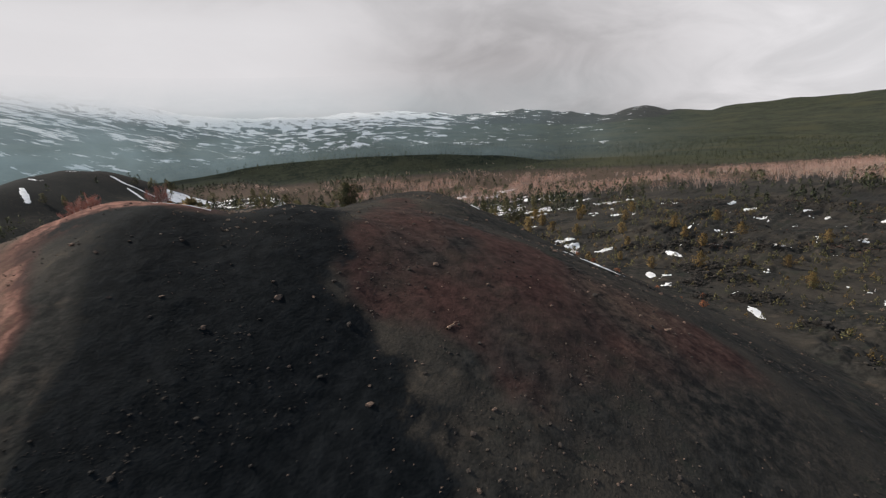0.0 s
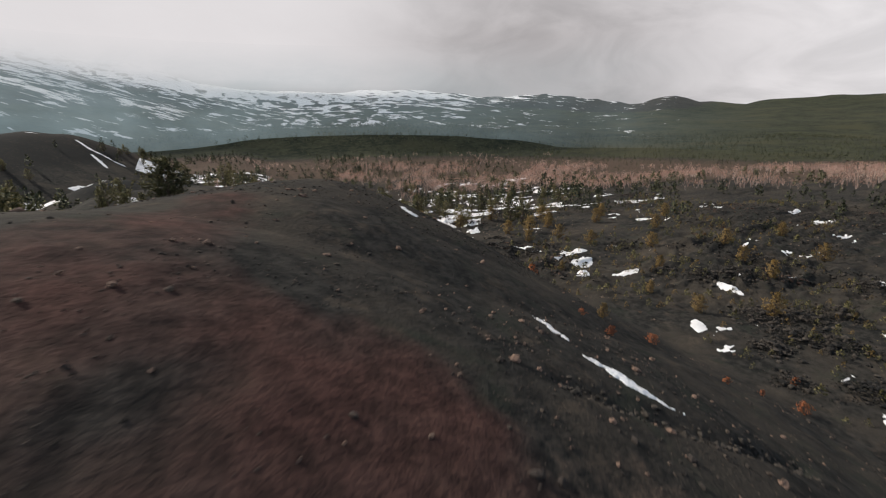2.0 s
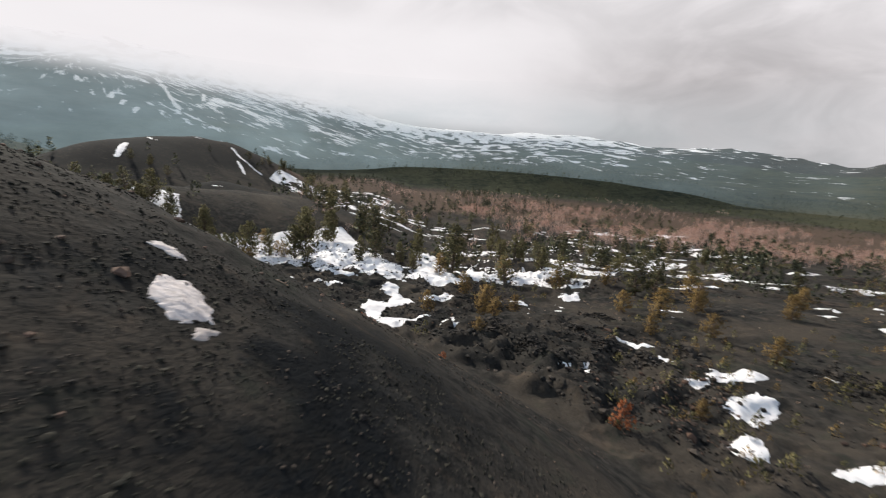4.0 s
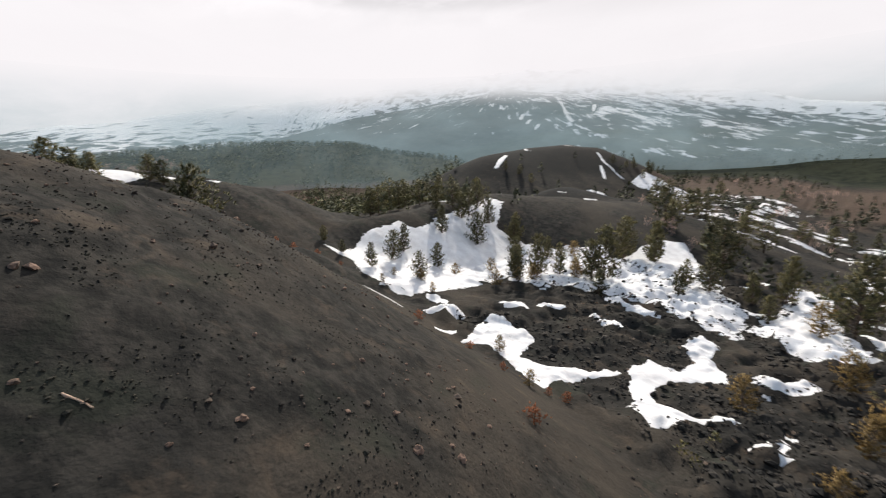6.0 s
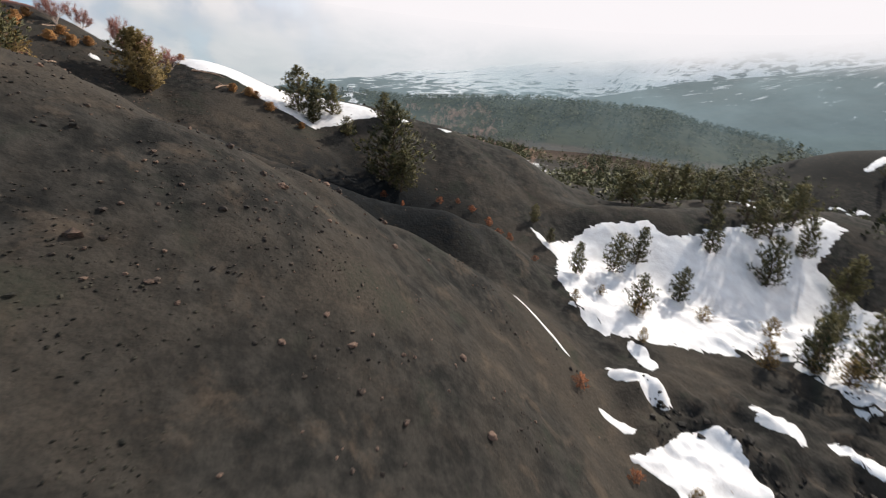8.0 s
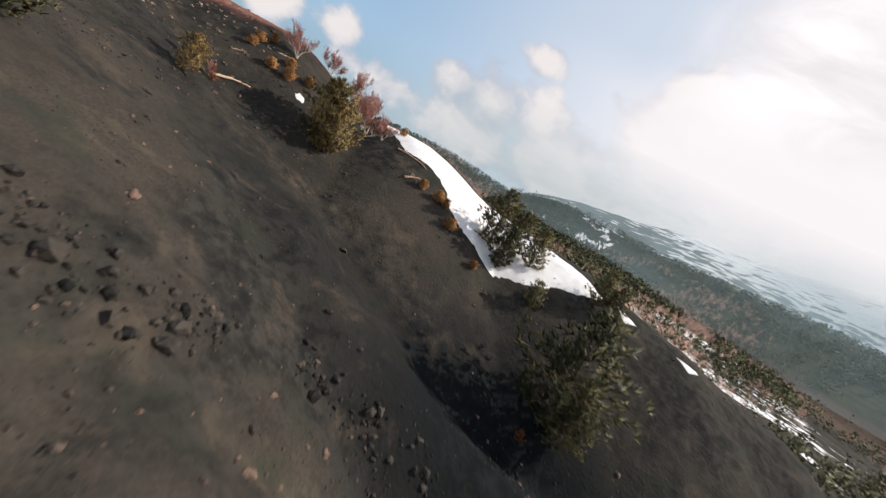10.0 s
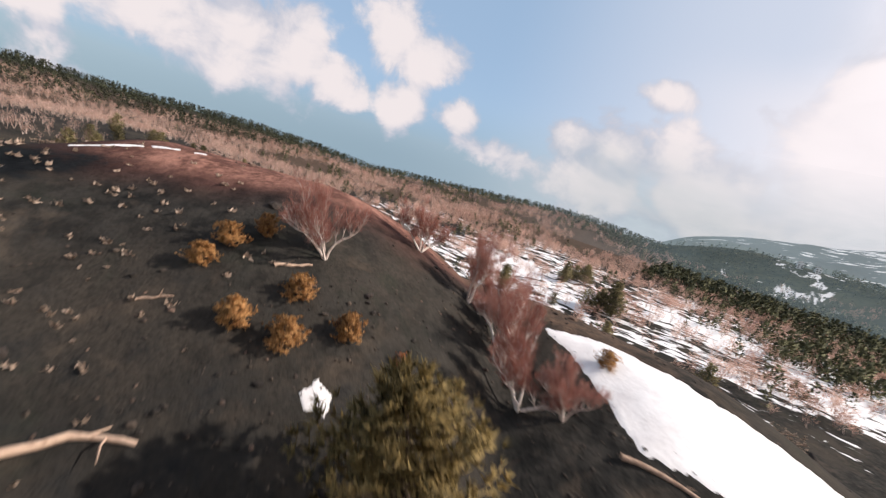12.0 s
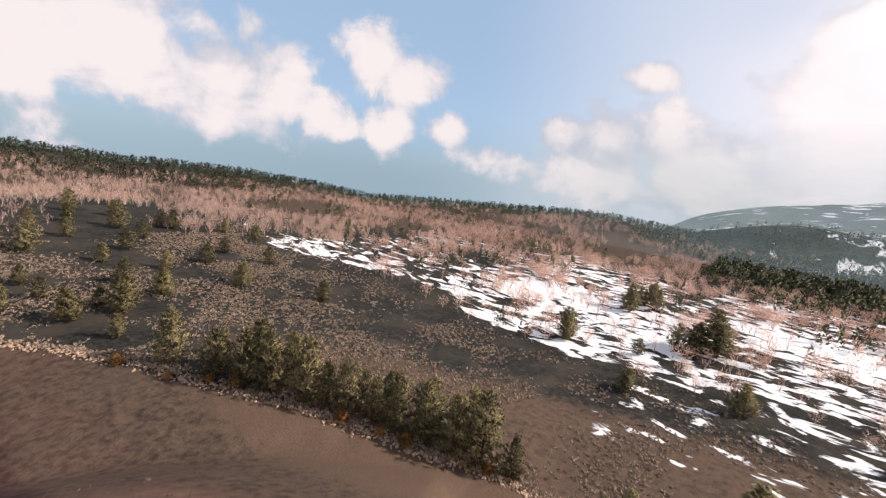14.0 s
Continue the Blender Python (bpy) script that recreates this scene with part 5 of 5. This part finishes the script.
dead_log([(-92.9, 19.8, 0.1), (-93.8, 22.3, 0), (-93.7, 24.8, 0)], 0.13, "twisted dead root at the edge of the snow")
dead_log([(-59.3, -45.0, 0), (-58.4, -44.7, 0)], 0.17, "short bleached log on red cinder", (5,))
dead_log([(-11.6, 25.2, 0), (-10.9, 25.9, 0)], 0.05, "thin bleached stick on the cinder slope")
dead_log([(-77.8, 2.2, 0), (-79.0, 3.0, 0)], 0.06, "thin bleached branch beside a young pine")

# ---- low growth and woods ----


def tufts(xy, size, label, name="grass_tufts", mat=None):
    soup, n = Soup(), 10
    c = np.stack([xy[:, 0], xy[:, 1], ground_z(xy[:, 0], xy[:, 1])], -1)
    up = np.repeat(np.array([[0, 0, 1.0]]), len(c) * n, 0)
    soup.blades(np.repeat(c, n, 0) + rng.normal(size=(len(c) * n, 3)) * np.repeat(size, n)[:, None] * [0.3, 0.3, 0.02], spread(up, 0.7), np.repeat(size, n) * rng.uniform(0.5, 1.1, len(c) * n), np.repeat(size, n) * 0.55)
    return tagged(new(name, soup.mesh(name, mat or TUFT)), label, "grass", kind="stuff")


slope_tufts = scatter(1500, -90, -60, -26, 8, lambda x, y: oval(x, y, -75, -8, 6, 10, 15) * smooth(-0.7, 0.3, fbm(x, y, 4, 2)))
tufts(slope_tufts, rng.uniform(0.16, 0.36, len(slope_tufts)), "pale yellow grass tufts on dark cinder")
foot_line = lambda y: np.interp(y, [-146, -129, -114, -96, -75, -58, -43, -30, -15, 5, 40], [-104.8, -117, -124, -132.6, -143, -150.7, -158, -160, -158.5, -152, -140])
west_tufts = scatter(62000, -240, -98, -230, 40, lambda x, y: smooth(0, -2, x - foot_line(y)) * smooth(-0.35, 0.4, fbm(x, y, 16, 3)) * smooth(-240, -190, x))
tufts(west_tufts, rng.uniform(0.25, 0.75, len(west_tufts)), "dry tan cushions covering the western plain")
lava_tufts = scatter(2000, -40, 150, -70, 180, lambda x, y: off_cones(x, y) * smooth(0.0, 0.5, fbm(x, y, 22, 3)))
tufts(lava_tufts, rng.uniform(0.2, 0.5, len(lava_tufts)), "dry brown tufts between lava blocks")


def far_pines(spots, tall, label, n=34, mat=None, name="pine_wood", wide=0.33):
    soup = Soup()
    z = ground_z(spots[:, 0], spots[:, 1])
    u = rng.uniform(0.04, 0.97, (len(spots), n))
    a = rng.uniform(0, 6.28, u.shape)
    r = tall[:, None] * wide * (1 - u) ** 0.7 * rng.uniform(0.2, 1.0, u.shape)
    c = np.stack([spots[:, :1] + r * np.cos(a), spots[:, 1:] + r * np.sin(a), z[:, None] + tall[:, None] * u * 0.93], -1).reshape(-1, 3)
    d = np.stack([np.cos(a), np.sin(a), 0.6 + u], -1).reshape(-1, 3)
    soup.blades(c, spread(d / np.linalg.norm(d, axis=1, keepdims=True), 0.3), np.repeat(tall, n) * 0.17, np.repeat(tall, n) * 0.12, d * [1, 1, 0.8] + rng.normal(size=d.shape) * 0.25)
    return tagged(new(name, soup.mesh(name, mat or FAR_NEEDLE)), label, "woods", kind="stuff")


def far_birches(spots, tall, label, n_twigs=28):
    stems, twigs = Soup(), Soup()
    c = np.stack([spots[:, 0], spots[:, 1], ground_z(spots[:, 0], spots[:, 1]) - 0.1], -1)
    n = 4
    stems.blades(np.repeat(c, n, 0), spread(np.repeat([[0, 0, 1.0]], len(c) * n, 0), 0.22), np.repeat(tall, n) * rng.uniform(0.7, 1.0, len(c) * n), 0.16)
    n = n_twigs
    ball = rng.normal(size=(len(c) * n, 3))
    ball *= (rng.uniform(size=(len(ball), 1)) ** 0.4) / (np.linalg.norm(ball, axis=1, keepdims=True) + 1e-9)
    size = np.repeat(tall, n)[:, None]
    at = np.repeat(c, n, 0) + ball * size * [0.34, 0.34, 0.36] + np.concatenate([0 * size, 0 * size, 0.50 * size], 1)
    twigs.blades(at, spread(ball * 0.6 + [0, 0, 0.7], 0.35), np.repeat(tall, n) * rng.uniform(0.10, 0.22, len(at)), np.repeat(tall, n) * 0.026)
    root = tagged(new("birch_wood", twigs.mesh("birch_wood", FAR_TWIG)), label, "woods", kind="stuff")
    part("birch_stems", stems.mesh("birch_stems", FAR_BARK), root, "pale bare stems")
    return root


def wood(n, x0, x1, y0, y1, chance, lo, hi):
    p = scatter(n, x0, x1, y0, y1, chance)
    return p, rng.uniform(lo, hi, len(p))


# west: birches over snow, dark pines beyond
west = lambda x, y: smooth(-215, -250, x)
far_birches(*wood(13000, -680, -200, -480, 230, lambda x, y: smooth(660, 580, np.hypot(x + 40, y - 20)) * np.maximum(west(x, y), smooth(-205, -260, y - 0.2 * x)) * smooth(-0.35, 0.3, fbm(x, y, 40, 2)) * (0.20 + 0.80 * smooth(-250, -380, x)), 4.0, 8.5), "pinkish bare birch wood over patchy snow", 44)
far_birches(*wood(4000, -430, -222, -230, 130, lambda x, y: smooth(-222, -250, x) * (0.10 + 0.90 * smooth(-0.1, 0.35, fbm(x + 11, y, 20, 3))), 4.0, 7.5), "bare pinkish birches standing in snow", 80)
far_pines(*wood(2600, -600, -190, -460, 230, lambda x, y: west(x, y) * smooth(-0.1, 0.5, fbm(x, y, 30, 2)), 4, 9), "dark pines mixed into the birch wood")
yaw_of = lambda x, y: np.degrees(np.arctan2(-(x + 40), y - 20)) % 360
rho_of = lambda x, y: np.hypot(x + 40, y - 20)
far_pines(*wood(20000, -860, 0, -860, 330, lambda x, y: smooth(-30, 40, rho_of(x, y) - np.interp(yaw_of(x, y), [84, 105, 115, 140, 150, 210], [450, 480, 620, 640, 500, 470])) * smooth(800, 700, rho_of(x, y)) * smooth(84, 92, yaw_of(x, y)) * smooth(210, 195, yaw_of(x, y)), 6, 10), "dense dark pine forest on the western rise", 20)
far_pines(*wood(1500, -590, -420, -60, 130, lambda x, y: smooth(-0.5, 0.1, fbm(x, y, 70, 2)), 8, 12), "dark pine plantation in the snow")
far_pines(*wood(900, -430, -300, -40, 200, lambda x, y: smooth(0.0, 0.25, fbm(x, y, 60, 2)) * smooth(-40, 20, y + 0.3 * x + 130), 7, 11), "dark pine plantation")
far_birches(*wood(6500, -420, -60, -600, -225, lambda x, y: smooth(600, 530, np.hypot(x + 40, y - 20)) * smooth(-0.3, 0.3, fbm(x, y, 40, 2)), 4, 7), "pinkish bare birch wood to the south-west", 40)
# north and east: mixed wood round the side cone and over the lava plain
far_pines(*wood(70, -145, -94, 112, 235, lambda x, y: smooth(-84, -92, x + 0.1 * (y - 130)) * smooth(-0.5, 0.2, fbm(x, y, 25, 2)), 5, 8.5), "dark pine wood on top of the snow bank")
far_pines(*wood(2200, -330, 260, 150, 620, lambda x, y: smooth(-0.1, 0.4, fbm(x, y, 40, 2)) * smooth(2, -8, crest(x, y, SIDE_CONE, 0.5) + 12) * off_cones(x, y) + 0.06, 5, 10), "dark pines scattered over snow and lava")
far_birches(*wood(1500, -60, 400, 180, 620, lambda x, y: smooth(0.0, 0.4, fbm(x + 300, y, 50, 2)), 4, 7), "pinkish bare birch wood beyond the lava")
far_pines(*wood(900, 60, 260, -60, 260, lambda x, y: smooth(100, 180, x + 0.3 * y) * 0.7 * smooth(-0.2, 0.3, fbm(x, y, 30, 2)), 3, 7), "olive pines scattered over the lava plain")
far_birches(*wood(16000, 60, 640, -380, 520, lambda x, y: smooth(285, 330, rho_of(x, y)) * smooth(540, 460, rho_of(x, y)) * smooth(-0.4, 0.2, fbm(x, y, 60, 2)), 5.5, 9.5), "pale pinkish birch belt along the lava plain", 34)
far_pines(*wood(2600, 40, 560, -360, 480, lambda x, y: smooth(255, 300, rho_of(x, y)) * smooth(480, 420, rho_of(x, y)) * smooth(0.0, 0.4, fbm(x + 8, y, 32, 2)), 5, 10), "dark pines standing before and among the birch belt", 40)
far_pines(*wood(40000, 60, 1350, -800, 1200, lambda x, y: smooth(330, 560, rho_of(x, y)) * (0.1 + 0.6 * smooth(430, 620, rho_of(x, y))) * smooth(1350, 1150, rho_of(x, y)) * (0.35 + 0.65 * smooth(-0.3, 0.2, fbm(x, y, 90, 3))), 3.5, 7.5), "dark pine forest east of the lava plain", 12)
far_pines(*wood(12000, -960, -300, 60, 640, lambda x, y: smooth(-16, 4, forest_hill(x, y)) * 0.9, 6, 10), "blue-green forest on the hill below the mountain", 16)

far_pines(*wood(5200, -340, 520, 680, 960, lambda x, y: smooth(-30, -8, forest_hill(x, y)) * 0.9, 6, 10), "dark forest on the low hills before the mountain", 12)
far_pines(*wood(5200, -560, -140, 90, 470, lambda x, y: smooth(-0.35, 0.15, fbm(x, y, 50, 2)) * smooth(-8, -16, crest(x, y, SIDE_CONE, 0.5)) * smooth(-130, -170, x + 0.2 * (y - 150)), 5, 9), "dark mixed forest in the valley below the hill", 16)
shrubs = scatter(3400, 0, 190, -80, 190, lambda x, y: off_cones(x, y) * smooth(-0.3, 0.3, fbm(x, y + 70, 26, 2)))
half = len(shrubs) // 3
far_pines(shrubs[half:], rng.uniform(0.9, 2.6, len(shrubs) - half), "olive low shrubs on the lava", 46, NEEDLE, "lava_shrubs", 0.55)
far_pines(shrubs[:half], rng.uniform(0.7, 1.8, half), "rusty low shrubs on the lava", 46, NEEDLE_DRY, "rusty_shrubs", 0.55)
# pale rubble and tufts along the foot of the red hill
foot = np.array([(-104.8, -146.3), (-117.2, -128.8), (-124.4, -114.1), (-132.6, -95.7), (-143.1, -75.5), (-150.7, -58.1), (-158.0, -42.6), (-160.0, -30.0), (-158.5, -15.0), (-152.0, 5.0)])
along = rng.uniform(0, len(foot) - 1.001, 2600)
k = along.astype(int)
foot_xy = foot[k] + (foot[k + 1] - foot[k]) * (along - k)[:, None] + rng.normal(size=(len(k), 2)) * 0.8
rock_field("foot_rubble", foot_xy[:1500], rng.uniform(0.10, 0.32, 1500), DEAD_WOOD, "pale rubble lying along the foot of the cone", "gravel")
tufts(foot_xy[1500:] - [1.0, 0.6], rng.uniform(0.3, 0.8, 1100), "pale dry grass along the foot of the cone")


def far_house(x, y, wide, deep, tall, turn, label):
    root = new("house")
    walls, roof = Soup(), Soup()
    a, b = wide / 2, deep / 2
    walls.add([(-a, -b, -1), (a, -b, -1), (a, b, -1), (-a, b, -1), (-a, -b, tall), (a, -b, tall), (a, b, tall), (-a, b, tall), (0, -b, tall + a * 0.5), (0, b, tall + a * 0.5)],
              [(0, 1, 5), (0, 5, 4), (1, 2, 6), (1, 6, 5), (2, 3, 7), (2, 7, 6), (3, 0, 4), (3, 4, 7), (4, 5, 8), (6, 7, 9)])
    for sgn in (-1, 1):
        e, d = a + 0.4, b + 0.4
        under, over = tall - 0.15, tall + a * 0.5 + 0.05
        base = np.array([(sgn * e, -d, under), (sgn * e, d, under), (0, d, over), (0, -d, over)])
        roof.add(np.concatenate([base, base + [0, 0, 0.25]]), [(0, 1, 2), (0, 2, 3), (4, 6, 5), (4, 7, 6), (0, 4, 5), (0, 5, 1), (1, 5, 6), (1, 6, 2), (3, 2, 6), (3, 6, 7), (0, 3, 7), (0, 7, 4)])
    part("wall", walls.mesh("wall", PAINT), root), part("roof", roof.mesh("roof", ROOF), root, "grey pitched roof")
    for k in range(4):
        opening = Soup()
        cx, cz = (-0.25 + 0.5 * (k % 2)) * wide, 1.2 + 2.8 * (k // 2)
        opening.add([(cx + sx * 0.6, b + sy, cz + sz * 0.8) for sy in (-0.1, 0.06) for sx in (-1, 1) for sz in (-1, 1)], [(0, 1, 3), (0, 3, 2), (4, 6, 7), (4, 7, 5), (0, 4, 5), (0, 5, 1), (2, 3, 7), (2, 7, 6), (1, 5, 7), (1, 7, 3), (0, 2, 6), (0, 6, 4)])
        part("window", opening.mesh("window", LAVA), root, "dark window")
    root.matrix_basis = Matrix.LocRotScale((x, y, float(ground_z(x, y))), Euler((0, 0, radians(turn))), (1, 1, 1))
    return tagged(root, label, "house", "far white houses")


far_house(-771, 28, 7, 8, 7.0, -80, "small white house on the wooded far ridge")
far_house(-773, 46, 6, 8, 6.0, -80, "small white house beside its twin on the ridge")


# ---- cloud and haze in the distance, on glowing sheets ----


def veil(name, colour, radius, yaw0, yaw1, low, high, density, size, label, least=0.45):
    """A curved glowing sheet that stands for cloud or haze round the place, thinning out to its edges as
    density(bearing, elevation) says.
    """
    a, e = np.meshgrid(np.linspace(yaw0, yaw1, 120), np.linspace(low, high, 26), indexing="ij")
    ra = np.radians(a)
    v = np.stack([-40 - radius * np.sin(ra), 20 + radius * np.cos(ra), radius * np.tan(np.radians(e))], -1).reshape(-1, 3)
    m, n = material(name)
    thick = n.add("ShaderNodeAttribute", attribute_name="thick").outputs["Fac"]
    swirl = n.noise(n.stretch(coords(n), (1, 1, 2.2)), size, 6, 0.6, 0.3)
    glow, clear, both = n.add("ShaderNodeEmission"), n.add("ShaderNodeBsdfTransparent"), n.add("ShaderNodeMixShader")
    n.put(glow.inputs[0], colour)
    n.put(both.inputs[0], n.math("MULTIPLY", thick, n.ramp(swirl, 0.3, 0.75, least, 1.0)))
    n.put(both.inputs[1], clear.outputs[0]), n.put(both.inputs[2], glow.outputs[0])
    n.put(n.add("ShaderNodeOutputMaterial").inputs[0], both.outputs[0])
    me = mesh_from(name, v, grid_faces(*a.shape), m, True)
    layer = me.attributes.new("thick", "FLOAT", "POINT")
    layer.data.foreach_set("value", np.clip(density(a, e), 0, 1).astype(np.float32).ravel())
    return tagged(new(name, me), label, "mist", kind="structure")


side = lambda a, a0, a1, soft: smooth(a0, a0 + soft, a) * smooth(a1, a1 - soft, a)
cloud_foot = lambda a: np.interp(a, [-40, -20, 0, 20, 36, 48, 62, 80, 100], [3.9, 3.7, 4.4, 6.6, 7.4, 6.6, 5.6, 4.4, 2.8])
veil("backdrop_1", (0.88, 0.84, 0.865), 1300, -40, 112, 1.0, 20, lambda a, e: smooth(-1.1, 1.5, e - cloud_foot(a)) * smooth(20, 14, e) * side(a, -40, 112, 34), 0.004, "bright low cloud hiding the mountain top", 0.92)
# two see-through blue sheets whose own glow imitates haze before the far land
veil("backdrop_2", (0.36, 0.46, 0.50), 790, -70, 135, -9, 10, lambda a, e: 0.58 * smooth(-6, -1, e) * smooth(11, 5, e) * side(a, -70, 135, 34) * (0.55 + 0.45 * smooth(-30, 5, a)), 0.004, "glowing sheet imitating blue haze in front of the mountain")
veil("backdrop_3", (0.28, 0.38, 0.42), 470, 8, 125, -10, 7, lambda a, e: 0.28 * smooth(-10, -4, e) * smooth(7, 2, e) * side(a, 10, 125, 30), 0.008, "glowing sheet imitating blue haze over the valley")


def shade_deck():
    """A glowing cloud sheet, mostly above the view, added so that its shade lies on the mountain and the hills before
    it.
    """
    a, r = np.meshgrid(np.linspace(-55, 85, 90), np.linspace(450, 3100, 50), indexing="ij")
    lift, ra = 1500.0, np.radians(a)
    run = lift / math.tan(radians(SUN_UP))
    v = np.stack([-40 - r * np.sin(ra) - run * math.sin(radians(SUN_YAW)), 20 + r * np.cos(ra) + run * math.cos(radians(SUN_YAW)), np.full(r.shape, lift)], -1).reshape(-1, 3)
    m, n = material("shade_deck")
    thick = n.add("ShaderNodeAttribute", attribute_name="thick").outputs["Fac"]
    glow, clear, both = n.add("ShaderNodeEmission"), n.add("ShaderNodeBsdfTransparent"), n.add("ShaderNodeMixShader")
    n.put(glow.inputs[0], (0.62, 0.60, 0.62))
    n.put(both.inputs[0], n.math("MULTIPLY", thick, n.ramp(n.noise(coords(n), 0.0022, 5, 0.6), 0.32, 0.55, 0.35, 0.75)))
    n.put(both.inputs[1], clear.outputs[0]), n.put(both.inputs[2], glow.outputs[0])
    n.put(n.add("ShaderNodeOutputMaterial").inputs[0], both.outputs[0])
    me = mesh_from("backdrop_4", v, grid_faces(*a.shape), m, True)
    layer = me.attributes.new("thick", "FLOAT", "POINT")
    layer.data.foreach_set("value", (smooth(560, 900, r + 120 * np.sin(ra * 9)) * smooth(3100, 2700, r) * smooth(-55, -36, a) * smooth(85, 60, a)).astype(np.float32).ravel())
    return tagged(new("backdrop_4", me), "mostly unseen glowing cloud sheet added to shade the mountain", "cloud", kind="structure")


shade_deck()
